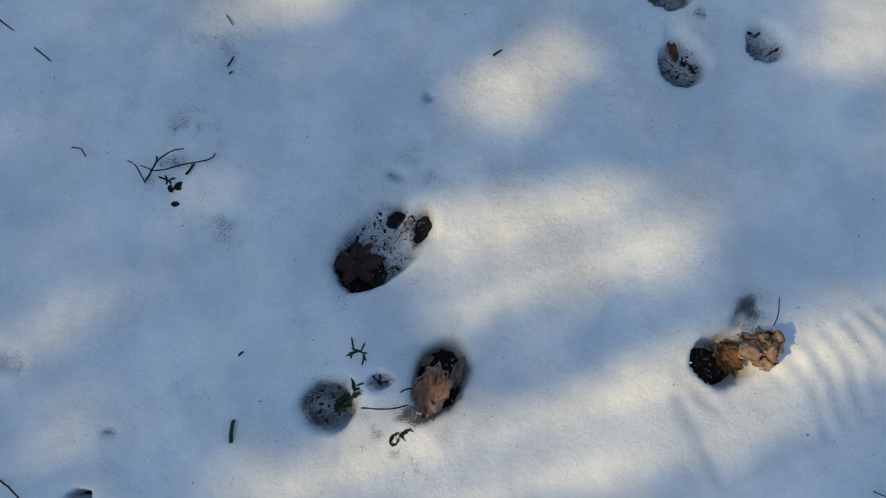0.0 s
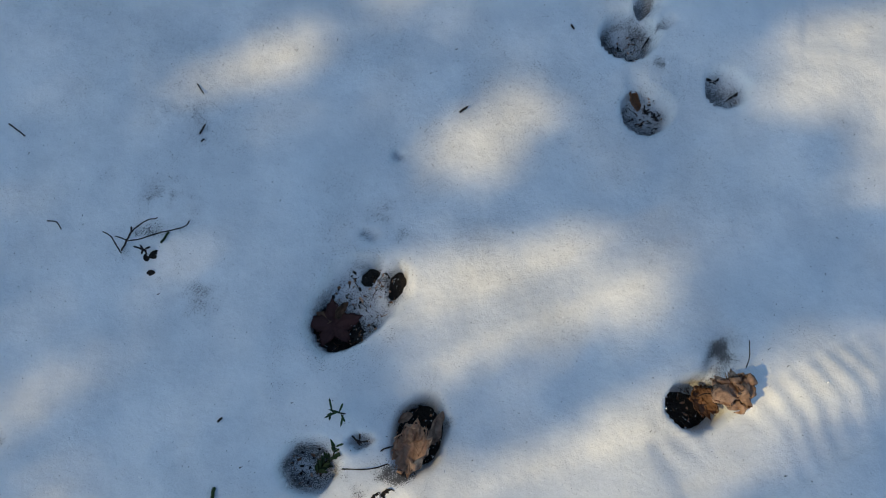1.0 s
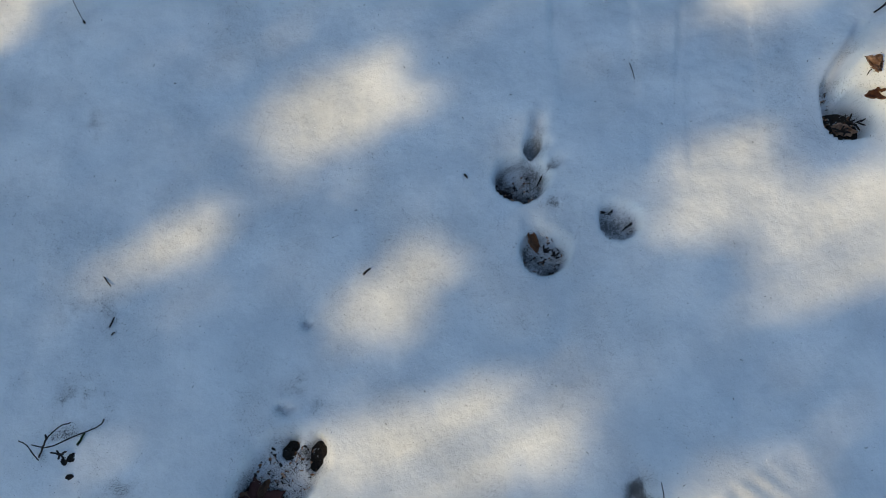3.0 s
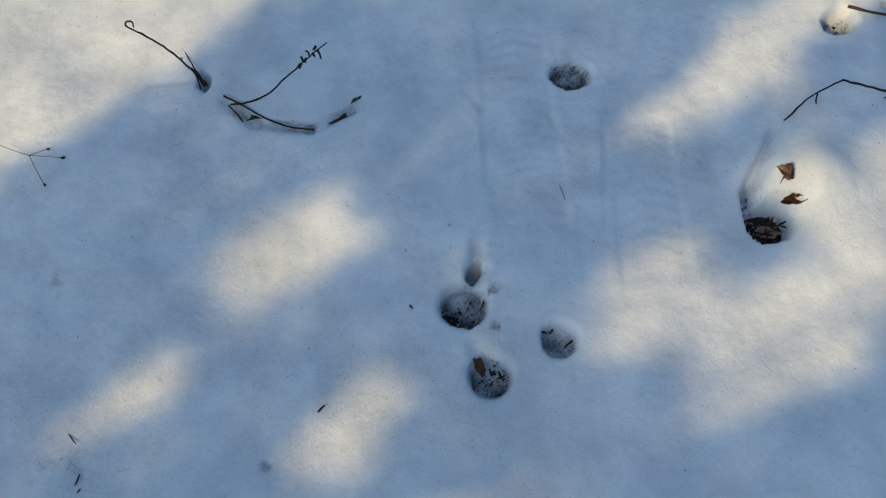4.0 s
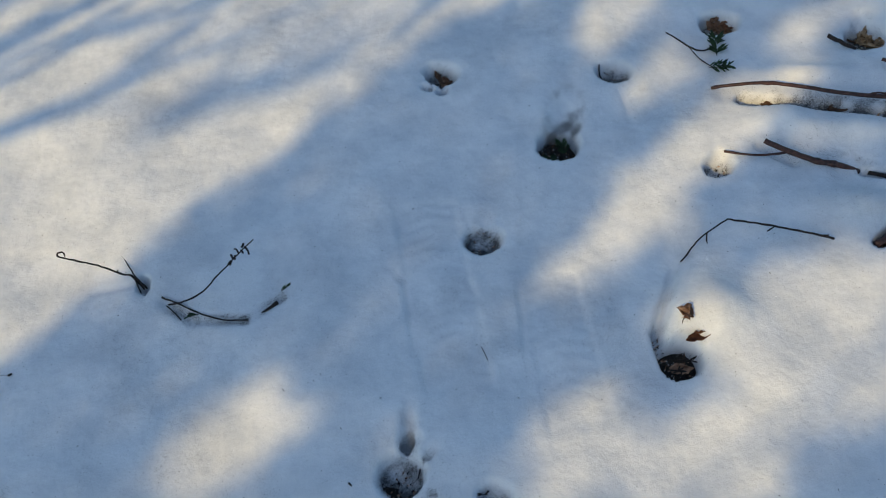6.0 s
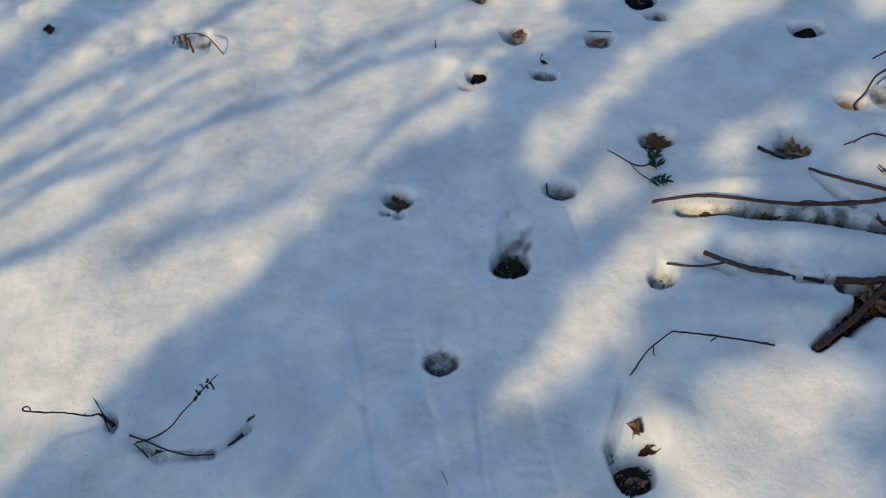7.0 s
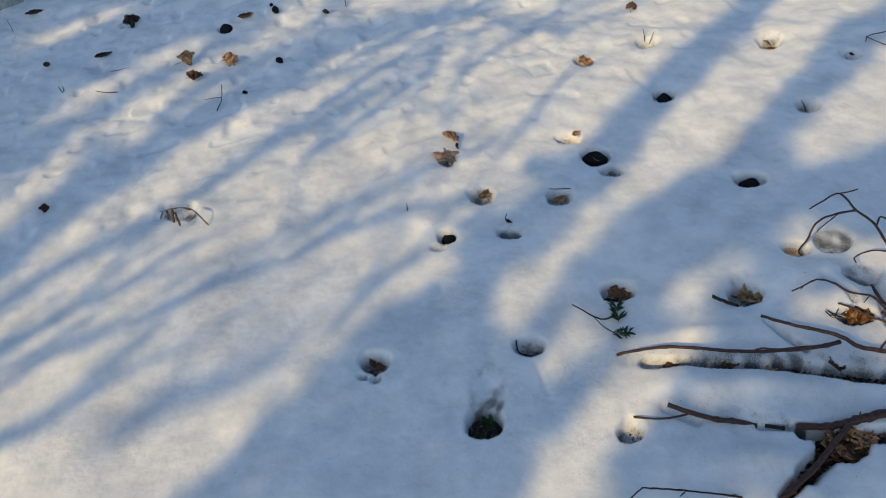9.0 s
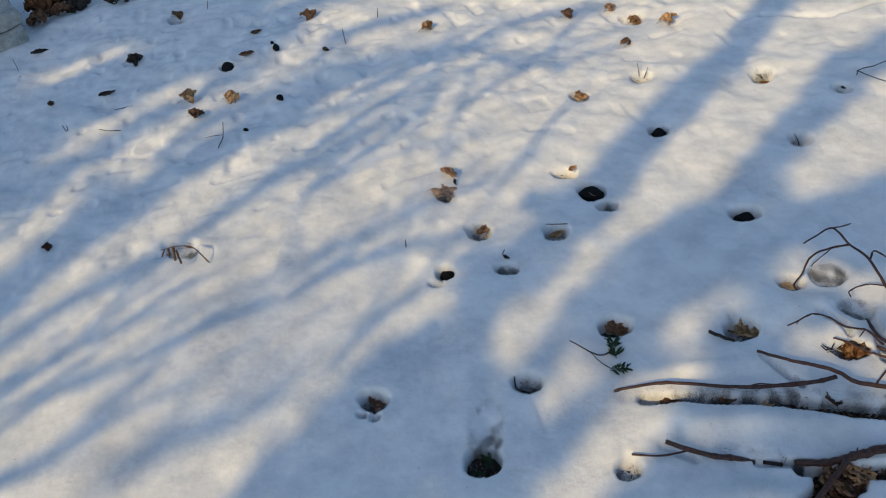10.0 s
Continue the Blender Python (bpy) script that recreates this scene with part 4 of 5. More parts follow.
dry_leaf(1.152, 0.705, "crumple", 0.05, "brown", 60, 15, -0.009, "brown dry leaf heaped in the litter pocket")
dry_leaf(1.182, 0.718, "crumple", 0.049, "orange", 110, 15, -0.009, "orange dry leaf heaped in the litter pocket")
dry_leaf(1.14, 0.707, "curl", 0.05, "tan", 300, 10, -0.007, "pale curled leaf on top of the litter pocket")
dry_leaf(1.102, 0.699, "curl", 0.038, "tan", 40, 10, -0.016, "pale curled leaf beside a thick branch")
dry_leaf(1.138, 0.706, "crumple", 0.04, "orange", 80, 15, -0.014, "orange leaf beside a thick branch")
dry_leaf(1.073, 0.698, "scrap", 0.026, "brown", 20, 15, -0.024, "brown leaf scrap under a thick branch")
dry_leaf(1.138, 0.737, "crumple", 0.051, "tan", 50, 30, -0.015, "tan dry leaf in the litter pocket")
dry_leaf(1.171, 0.715, "crumple", 0.059, "orange", 120, 25, -0.015, "orange dry leaf in the litter pocket")
dry_leaf(1.141, 0.716, "curl", 0.044, "brown", 200, 20, -0.016, "brown dry leaf in the litter pocket")
dry_leaf(1.185, 0.726, "curl", 0.049, "tan", 20, 20, -0.015, "pale tan curled leaf in the litter pocket")
dry_leaf(1.124, 0.729, "crumple", 0.04, "orange", 80, 20, -0.012, "orange-brown dry leaf in the litter pocket")
dry_leaf(1.167, 0.711, "crumple", 0.048, "tan", 160, 25, -0.01, "tan dry leaf heaped in the litter pocket")
dry_leaf(1.167, 0.734, "curl", 0.051, "orange", 240, 20, -0.009, "curled orange leaf in the litter pocket")
dry_leaf(1.213, 0.889, "curl", 0.041, "tan", 20, 20, -0.012, "tan leaf in the trench under a branch")
dry_leaf(1.238, 0.861, "crumple", 0.041, "brown", 80, 20, -0.012, "brown leaf in the trench under a branch")
dry_leaf(1.075, 0.939, "curl", 0.05, "brown", 5, 10, -0.017, "dark brown leaf in the trench under a branch")
dry_leaf(1.14, 0.906, "curl", 0.042, "orange", 10, 20, -0.015, "orange leaf in the trench under a branch")
dry_leaf(1.307, 0.847, "curl", 0.041, "orange", 10, 20, -0.014, "orange leaf in the trench under a branch")
dry_leaf(0.977, 0.978, "curl", 0.056, "brown", 355, 5, -0.014, "flat brown leaf in the trench under a branch")
dry_leaf(0.436, 1.208, "crumple", 0.042, "brown", 80, 30, -0.02, "brown dry leaf in a melt hole")
dry_leaf(0.44, 1.194, "scrap", 0.022, "tan", 30, 30, -0.016, "pale leaf scrap in a melt hole")
dry_leaf(0.158, 2.679, "crumple", 0.064, "orange", 20, 15, 0.002, "bright orange dry leaf on the snow")
dry_leaf(0.301, 2.611, "crumple", 0.063, "orange", 340, 15, 0.002, "orange-brown dry leaf on the snow")
dry_leaf(0.178, 2.549, "crumple", 0.049, "brown", 350, 15, 0.001, "small brown dry leaf on the snow")
dry_leaf(-0.313, 2.894, "curl", 0.051, "brown", 80, 30, 0.004, "brown dry leaf on shaded snow")
dry_leaf(-0.025, 3.1, "crumple", 0.068, "dark", 20, 25, 0.004, "dark grey-brown shrivelled leaf on shaded snow")
dry_leaf(0.153, 3.458, "crumple", 0.065, "brown", 60, 40, 0.002, "brown leaf sunk in shaded snow")
dry_leaf(0.386, 2.893, "curl", 0.064, "brown", 15, 10, 0.001, "flat brown dry leaf on the snow")
dry_leaf(-0.12, 2.873, "curl", 0.064, "dark", 10, 5, 0.001, "dark wet leaf lying flat on the snow")
dry_leaf(0.654, 2.768, "curl", 0.057, "dark", 105, 60, 0.006, "dark leaf standing upright in the snow")
dry_leaf(0.657, 3.103, "crumple", 0.063, "brown", 10, 15, 0.001, "brown dry leaf on shaded snow")
dry_leaf(1.041, 2.767, "crumple", 0.056, "orange", 20, 10, 0.001, "orange dry leaf on the snow")
dry_leaf(1.518, 2.582, "crumple", 0.053, "brown", 5, 15, 0.001, "brown dry leaf on bright snow")
dry_leaf(1.682, 2.572, "crumple", 0.048, "tan", 30, 15, 0.001, "tan dry leaf on bright snow")
dry_leaf(1.72, 2.475, "crumple", 0.059, "orange", 40, 30, 0.001, "orange-brown leaf in a tuft of stubble")
dry_leaf(1.794, 2.365, "crumple", 0.06, "orange", 0, 10, 0.001, "bright orange dry leaf on sunlit snow")
dry_leaf(1.593, 2.296, "crumple", 0.044, "brown", 70, 25, 0.001, "brown dry leaf on sunlit snow")
dry_leaf(1.859, 1.908, "curl", 0.035, "orange", 340, 30, 0.001, "small orange leaf by a melt hollow")
dry_leaf(1.992, 1.743, "curl", 0.03, "dark", 80, 50, 0.004, "small dark bent leaf on the snow")
dry_leaf(-0.258, 2.037, "crumple", 0.03, "maroon", 0, 30, 0.002, "small maroon dry seed husk on the snow")
dry_leaf(-0.396, 3.411, "curl", 0.07, "dark", 10, 10, 0.001, "dark leaf at the foot of a stone slab")
dry_leaf(-0.397, 3.868, "crumple", 0.183, "rust", 20, 15, 0.002, "rust-brown dead leaf beside a stone slab")
dry_leaf(-0.317, 3.886, "crumple", 0.183, "brown", 70, 20, 0.002, "brown dead leaf beside a stone slab")
dry_leaf(-0.324, 3.74, "crumple", 0.106, "brown", 150, 20, 0.002, "brown dead leaf beside a stone slab")
dry_leaf(-0.409, 3.703, "crumple", 0.117, "brown", 220, 20, 0.002, "dark brown dead leaf beside a stone slab")
dry_leaf(-0.272, 3.815, "crumple", 0.12, "dark", 20, 20, 0.002, "dark dead leaf beside a stone slab")
dry_leaf(-0.099, 3.766, "crumple", 0.118, "dark", 10, 10, 0, "dark dead leaf pressed into the snow")
dry_leaf(0.445, 3.068, "curl", 0.053, "brown", 20, 10, 0.001, "brown leaf fragment on the snow")
dry_leaf(1.131, 1.616, "scrap", 0.026, "tan", 80, 20, -0.004, "pale leaf chip lying on a black stone")
dry_leaf(0.833, 1.474, "curl", 0.03, "dark", 100, 55, 0.003, "dark leaf standing beside a melt hole")
branch("fallen_branch", "long bare brown branch lying over a melted trench in snow", "branch", bark, [(0.881, 1.03, 0.003), (0.923, 1.014, 0.016), (0.973, 0.997, 0.02), (1.023, 0.97, 0.022), (1.081, 0.938, 0.022), (1.147, 0.912, 0.022), (1.216, 0.891, 0.024), (1.258, 0.884, 0.026)], 0.0027, 0.0041, [([(1.104, 0.928, 0.022), (1.124, 0.924, 0.026), (1.149, 0.912, 0.024)], 0.002)])
branch("fallen_branch", "forked brown branch resting on the snow hump", "branch", bark, [(1.165, 0.991, 0.018), (1.207, 0.943, 0.022), (1.236, 0.917, 0.024), (1.264, 0.885, 0.024), (1.277, 0.858, 0.022), (1.321, 0.829, 0.02), (1.426, 0.767, 0.015)], 0.003, 0.0048, [([(1.301, 0.838, 0.02), (1.324, 0.848, 0.03), (1.366, 0.864, 0.04)], 0.0022)])
branch("fallen_branch", "broken brown branch half sunk in snow", "branch", bark, [(0.903, 0.884, 0.026), (0.93, 0.859, 0.022), (0.965, 0.834, 0.016), (0.999, 0.817, 0.012), (1.03, 0.802, 0.002)], 0.0044, 0.005, [([(0.928, 0.856, 0.02), (0.885, 0.867, 0.016), (0.84, 0.89, 0.012)], 0.002)])
branch("branch_stub", "short dark piece of branch showing through snow", "branch", stalk, [(1.045, 0.797, 0.001), (1.057, 0.787, 0.004), (1.072, 0.781, 0)], 0.0034, 0.0032, [])
branch("fallen_branch", "thick red-brown branch over a pocket of leaf litter", "branch", bark, [(1.091, 0.772, 0.006), (1.143, 0.751, 0.01), (1.19, 0.742, 0.016), (1.236, 0.733, 0.02), (1.379, 0.7, 0.024)], 0.0058, 0.0085, [([(1.181, 0.742, 0.016), (1.187, 0.744, 0.023), (1.191, 0.749, 0.028)], 0.0016)])
branch("fallen_branch", "thick brown broken branch leaning across dead leaves", "branch", bark, [(0.987, 0.671, 0.003), (1.02, 0.681, 0.007), (1.064, 0.695, 0.01), (1.1, 0.711, 0.013), (1.162, 0.738, 0.019)], 0.0054, 0.005, [])
branch("twig", "thin dark bent twig arched over the snow", "twig", stalk, [(0.693, 0.713, 0.004), (0.735, 0.741, 0.01), (0.778, 0.757, 0.016), (0.786, 0.758, 0.0165), (0.794, 0.7545, 0.016), (0.838, 0.735, 0.014), (0.885, 0.713, 0.009), (0.927, 0.693, 0.002)], 0.0011, 0.0017, [([(0.747, 0.7465, 0.012), (0.743, 0.738, 0.010), (0.742, 0.731, 0.007)], 0.0011), ([(0.848, 0.7305, 0.013), (0.834, 0.7265, 0.010)], 0.0011), ([(0.908, 0.701, 0.006), (0.92, 0.698, 0.008)], 0.0014)])
branch("bare_shrub", "bare arching dark shrub twigs rising out of snow", "branch", bark, [(1.384, 1.158, 0.09), (1.41, 1.158, 0.1), (1.45, 1.156, 0.11), (1.464, 1.117, 0.09), (1.487, 1.082, 0.07), (1.499, 1.034, 0.03), (1.509, 1.008, 0)], 0.0014, 0.0032, [([(1.464, 1.117, 0.09), (1.42, 1.133, 0.08), (1.388, 1.135, 0.065), (1.374, 1.13, 0.03), (1.356, 1.126, 0.01), (1.359, 1.11, 0)], 0.0022), ([(1.45, 1.156, 0.11), (1.469, 1.153, 0.11), (1.487, 1.149, 0.115)], 0.0016), ([(1.499, 1.034, 0.03), (1.459, 1.045, 0.04), (1.422, 1.047, 0.035), (1.415, 1.035, 0.032)], 0.0016), ([(1.487, 1.078, 0.07), (1.503, 1.089, 0.08), (1.506, 1.06, 0.085)], 0.0018), ([(1.431, 1.128, 0.082), (1.389, 1.123, 0.06), (1.383, 1.119, 0.058)], 0.0012)])
branch("twig", "thin knotty twig curving over a snow hump", "branch", bark, [(1.259, 1.024, 0.03), (1.284, 1.023, 0.035), (1.313, 1.024, 0.04), (1.335, 1.006, 0.04), (1.35, 0.979, 0.034), (1.37, 0.966, 0.03), (1.39, 0.954, 0.026), (1.404, 0.923, 0.01)], 0.0014, 0.0022, [([(1.384, 0.957, 0.027), (1.366, 0.949, 0.024)], 0.0012), ([(1.284, 1.023, 0.035), (1.275, 1.018, 0.033)], 0.001)])
branch("twig", "dark twig leaning at the edge of a melt hole", "branch", stalk, [(1.12, 1.081, 0.012), (1.13, 1.067, 0.01), (1.157, 1.044, 0.002)], 0.004, 0.003, [])
branch("twig", "brown twig with a leaf caught at its end", "branch", bark, [(1.315, 0.961, 0.016), (1.332, 0.944, 0.014), (1.35, 0.915, 0.01), (1.366, 0.899, 0.008), (1.39, 0.872, 0.004)], 0.0018, 0.0022, [])
branch("twig", "dark crossing twigs in a litter hollow", "branch", bark, [(1.423, 0.99, 0.002), (1.409, 0.947, 0.006), (1.409, 0.921, 0.01), (1.411, 0.878, 0.01)], 0.0028, 0.0032, [([(1.385, 0.921, 0.01), (1.397, 0.901, 0.01), (1.422, 0.883, 0.01)], 0.003)])
branch("twig", "thin dark twig holding green conifer sprigs", "twig", stalk, [(0.857, 1.178, 0.012), (0.869, 1.158, 0.012), (0.883, 1.135, 0.01), (0.901, 1.119, 0.008), (0.932, 1.124, 0.006)], 0.0012, 0.0016, [([(0.883, 1.135, 0.01), (0.892, 1.103, 0.006), (0.91, 1.073, 0.004)], 0.001)])
branch("dry_stalk", "dark bent plant stalk standing up out of sunlit snow", "stalk", stalk, [(-0.113, 0.8, 0.234), (-0.111, 0.8, 0.24), (-0.114, 0.802, 0.242), (-0.12, 0.801, 0.237), (-0.112, 0.81, 0.207), (-0.111, 0.825, 0.176), (-0.11, 0.841, 0.14), (-0.11, 0.859, 0.096), (-0.117, 0.881, 0.055), (-0.124, 0.906, 0.016), (-0.116, 0.9, 0.006), (-0.108, 0.892, -0.012)], 0.0008, 0.0016, [([(-0.124, 0.907, 0.015), (-0.12, 0.902, 0.005), (-0.112, 0.89, -0.01)], 0.0016), ([(-0.12, 0.905, 0.01), (-0.117, 0.89, 0.002), (-0.116, 0.881, -0.008)], 0.0011), ([(-0.112, 0.81, 0.207), (-0.113, 0.809, 0.21)], 0.0013), ([(-0.11, 0.859, 0.096), (-0.107, 0.86, 0.098)], 0.0014), ([(-0.124, 0.906, 0.017), (-0.127, 0.905, 0.016)], 0.0015)])
# a dark strand laid where shading runs up-left from the bent stalk's foot
branch("dry_stalk", "thin dark strand standing in for the shading by a stalk's foot", "stalk", stalk, [(-0.145, 0.958, 0.005), (-0.131, 0.932, 0.008), (-0.118, 0.904, 0.01), (-0.106, 0.886, 0.002)], 0.0005, 0.0014, [])
branch("dry_stalk", "thin brown seed stalk rising over a shallow melt arc", "stalk", stalk, [(0.081, 0.883, 0.06), (0.063, 0.876, 0.052), (0.037, 0.863, 0.04), (0.014, 0.854, 0.028), (-0.01, 0.842, 0.016), (-0.039, 0.838, 0.006), (-0.069, 0.841, 0)], 0.0008, 0.0014, [([(-0.078, 0.856, 0.001), (-0.056, 0.84, 0.002), (-0.028, 0.818, 0), (0.01, 0.795, -0.001), (0.047, 0.786, -0.002)], 0.0014), ([(-0.072, 0.84, 0), (-0.061, 0.826, 0), (-0.052, 0.811, -0.002)], 0.0012), ([(0.066, 0.878, 0.053), (0.069, 0.872, 0.05), (0.069, 0.868, 0.046)], 0.0016), ([(0.044, 0.868, 0.043), (0.042, 0.876, 0.046)], 0.0016), ([(0.054, 0.874, 0.048), (0.0525, 0.8785, 0.051), (0.049, 0.880, 0.050)], 0.0013), ([(0.058, 0.876, 0.05), (0.062, 0.872, 0.046)], 0.0017), ([(0.049, 0.871, 0.046), (0.046, 0.866, 0.043)], 0.0019), ([(0.061, 0.878, 0.052), (0.065, 0.884, 0.054)], 0.0022), ([(0.037, 0.861, 0.04), (0.041, 0.866, 0.042)], 0.0026)])
branch("twig", "rotten dark twig piece in a melt hollow", "twig", stalk, [(0.066, 0.796, 0), (0.076, 0.798, 0.001), (0.093, 0.807, 0.002)], 0.002, 0.0034, [])
branch("dry_stalk", "fine forked seed stalk with tiny buds on snow", "stalk", stalk, [(-0.394, 0.818, 0.006), (-0.373, 0.806, 0.008), (-0.349, 0.794, 0.009)], 0.0004, 0.0005, [([(-0.349, 0.794, 0.009), (-0.336, 0.798, 0.009), (-0.324, 0.802, 0.008)], 0.0004), ([(-0.349, 0.794, 0.009), (-0.323, 0.789, 0.009), (-0.301, 0.784, 0.008)], 0.0004), ([(-0.349, 0.794, 0.009), (-0.336, 0.767, 0.008), (-0.324, 0.745, 0.007)], 0.0004), ([(-0.326, 0.802, 0.008), (-0.323, 0.802, 0.008)], 0.0017), ([(-0.304, 0.784, 0.008), (-0.3, 0.785, 0.008)], 0.0017), ([(-0.325, 0.747, 0.007), (-0.323, 0.744, 0.007)], 0.0017)])
branch("twig", "dark branching twig stuck in shaded snow", "twig", stalk, [(-0.277, 0.237, 0.02), (-0.289, 0.234, 0.018), (-0.3, 0.225, 0.016), (-0.304, 0.221, 0.014), (-0.309, 0.214, 0.008), (-0.317, 0.204, -0.002), (-0.315, 0.199, -0.005)], 0.0006, 0.0012, [([(-0.31, 0.213, 0.008), (-0.297, 0.215, 0.01), (-0.278, 0.223, 0.01), (-0.261, 0.23, 0.006), (-0.252, 0.236, 0.003), (-0.249, 0.241, 0.004)], 0.0008), ([(-0.316, 0.201, 0), (-0.32, 0.208, 0.006), (-0.327, 0.217, 0.008), (-0.337, 0.222, 0.006)], 0.0007), ([(-0.309, 0.214, 0.008), (-0.314, 0.215, 0.01), (-0.321, 0.217, 0.01)], 0.0007), ([(-0.303, 0.222, 0.014), (-0.303, 0.226, 0.018)], 0.0012)])
branch("dry_stalk", "drooping dry seed stalk arched over sunlit snow", "stalk", husk, [(0.047, 1.834, 0.04), (0.086, 1.823, 0.046), (0.122, 1.808, 0.044), (0.14, 1.791, 0.026), (0.153, 1.78, 0)], 0.0009, 0.0016, [([(0.056, 1.829, 0.04), (0.045, 1.821, 0.028)], 0.002), ([(0.066, 1.827, 0.042), (0.064, 1.809, 0.028)], 0.0026), ([(0.079, 1.823, 0.044), (0.077, 1.797, 0.024)], 0.0034), ([(0.084, 1.814, 0.042), (0.089, 1.785, 0.02)], 0.0032), ([(0.108, 1.816, 0.045), (0.125, 1.805, 0.042)], 0.0024), ([(0.07, 1.812, 0.036), (0.058, 1.815, 0.034)], 0.0022)])
branch("twig", "thin curved twig on the snow", "branch", bark, [(0.254, 2.454, 0.015), (0.245, 2.375, 0.01), (0.224, 2.327, 0.003)], 0.0012, 0.0016, [([(0.244, 2.386, 0.01), (0.214, 2.402, 0.006), (0.19, 2.409, 0.003)], 0.001)])
branch("twig", "fine twig stretching over bright snow", "branch", bark, [(2.047, 1.756, 0.004), (2.06, 1.764, 0.015), (2.099, 1.754, 0.02), (2.148, 1.756, 0.022), (2.238, 1.741, 0.01)], 0.0014, 0.0016, [([(2.056, 1.769, 0.01), (2.075, 1.721, 0.006), (2.092, 1.685, 0.004)], 0.0012)])
branch("stem", "thin upright stem in shaded snow", "stem", stalk, [(0.75, 2.898, 0.02), (0.746, 2.86, 0.01), (0.74, 2.813, 0)], 0.0009, 0.0014, [])
branch("stem", "short upright stem in the snow", "stem", stalk, [(0.909, 2.968, 0.02), (0.897, 2.934, 0)], 0.0009, 0.0014, [])
branch("stem", "short curved stem in the snow", "stem", stalk, [(0.293, 3.478, 0.025), (0.29, 3.441, 0.01), (0.282, 3.408, 0)], 0.0009, 0.0014, [])
branch("stem", "dark plant stubble in a melt hollow", "stem", stalk, [(1.532, 2.104, 0.03), (1.531, 2.093, 0.012), (1.535, 2.09, -0.015)], 0.0009, 0.0014, [])
branch("stem", "dark plant stubble in a melt hollow", "stem", stalk, [(1.555, 2.079, 0.03), (1.547, 2.076, 0.012), (1.545, 2.084, -0.015)], 0.0009, 0.0014, [])
branch("stem", "thin stubble in a melt hollow", "stem", stalk, [(1.719, 1.599, 0.02), (1.723, 1.586, 0.008), (1.722, 1.575, -0.01)], 0.0009, 0.0014, [])
branch("stem", "thin twig on shaded snow", "stem", stalk, [(-0.495, 3.385, 0.006), (-0.47, 3.296, 0.004), (-0.452, 3.214, 0.002)], 0.0009, 0.0014, [])
branch("stem", "small twig on the snow", "stem", stalk, [(-0.097, 2.756, 0.003), (-0.068, 2.749, 0.005), (-0.03, 2.753, 0.003)], 0.0009, 0.0014, [])
branch("stem", "small twig on the snow", "stem", stalk, [(-0.142, 2.632, 0.003), (-0.11, 2.602, 0.004), (-0.073, 2.588, 0.003)], 0.0009, 0.0014, [])
branch("stem", "short dark stem in the snow", "stem", stalk, [(-0.243, 2.691, 0.014), (-0.245, 2.678, 0)], 0.0009, 0.0014, [])
branch("stem", "short dark stem in the snow", "stem", stalk, [(-0.26, 2.703, 0.012), (-0.248, 2.672, 0)], 0.0009, 0.0014, [])
branch("stem", "short dark stem in the snow", "stem", stalk, [(0.63, 1.629, 0.015), (0.627, 1.618, 0)], 0.0009, 0.0014, [])
branch("stem", "dark hooked stem at the rim of a melt hole", "stem", stalk, [(0.719, 1.145, 0.012), (0.714, 1.128, 0.005), (0.718, 1.118, 0), (0.736, 1.108, -0.006)], 0.0012, 0.0018, [])
branch("stem", "dark pointed stem by a melt hole", "stem", stalk, [(0.833, 1.477, 0.026), (0.827, 1.474, 0.014), (0.836, 1.471, -0.005)], 0.0009, 0.0014, [])
branch("stem", "fine straight stem across a melt hole", "stem", stalk, [(0.973, 1.555, 0.004), (0.996, 1.541, 0.006), (1.034, 1.528, 0.004)], 0.0009, 0.0014, [])
branch("needle", "short dark needle on sunlit snow", "needle", stalk, [(0.031, 0.395, 0.001), (0.039, 0.402, 0.002)], 0.0013, 0.00104, [])
branch("needle", "short dark green needle on shaded snow", "needle", green, [(-0.276, 0.215, 0.001), (-0.269, 0.227, 0.002)], 0.0014, 0.00112, [])
branch("needle", "small dark bit of bark needle on snow", "needle", stalk, [(-0.189, 0.036, 0.001), (-0.185, 0.04, 0.002)], 0.0012, 0.00096, [])
branch("needle", "single dark green needle on snow", "needle", green, [(-0.182, -0.047, 0.001), (-0.183, -0.035, 0.002), (-0.183, -0.026, 0.001)], 0.0019, 0.00152, [])
branch("needle", "dark needle on snow", "needle", stalk, [(-0.255, 0.343, 0.001), (-0.25, 0.354, 0.002)], 0.001, 0.0008, [])
branch("needle", "dark needle on snow", "needle", stalk, [(-0.252, 0.334, 0.001), (-0.249, 0.337, 0.001)], 0.001, 0.0008, [])
branch("needle", "dark needle on snow", "needle", stalk, [(-0.266, 0.402, 0.001), (-0.257, 0.39, 0.002)], 0.0008, 0.00064, [])
branch("twig", "fine curved twig on shaded snow", "twig", stalk, [(-0.399, 0.23, 0.002), (-0.388, 0.229, 0.004), (-0.383, 0.222, 0.001)], 0.0007, 0.00056, [])
branch("twig", "thin dark twig on snow", "twig", stalk, [(-0.466, 0.339, 0.003), (-0.456, 0.333, 0.003), (-0.447, 0.327, 0.001)], 0.0009, 0.00072, [])
branch("twig", "thin dark twig on snow", "twig", stalk, [(-0.512, 0.368, 0.003), (-0.501, 0.361, 0.003), (-0.495, 0.358, 0.001)], 0.0009, 0.00072, [])
branch("twig", "fine curved stem beside a dry leaf", "twig", stalk, [(0.334, 0.15, 0.02), (0.337, 0.135, 0.012), (0.337, 0.122, 0)], 0.0006, 0.00048, [])
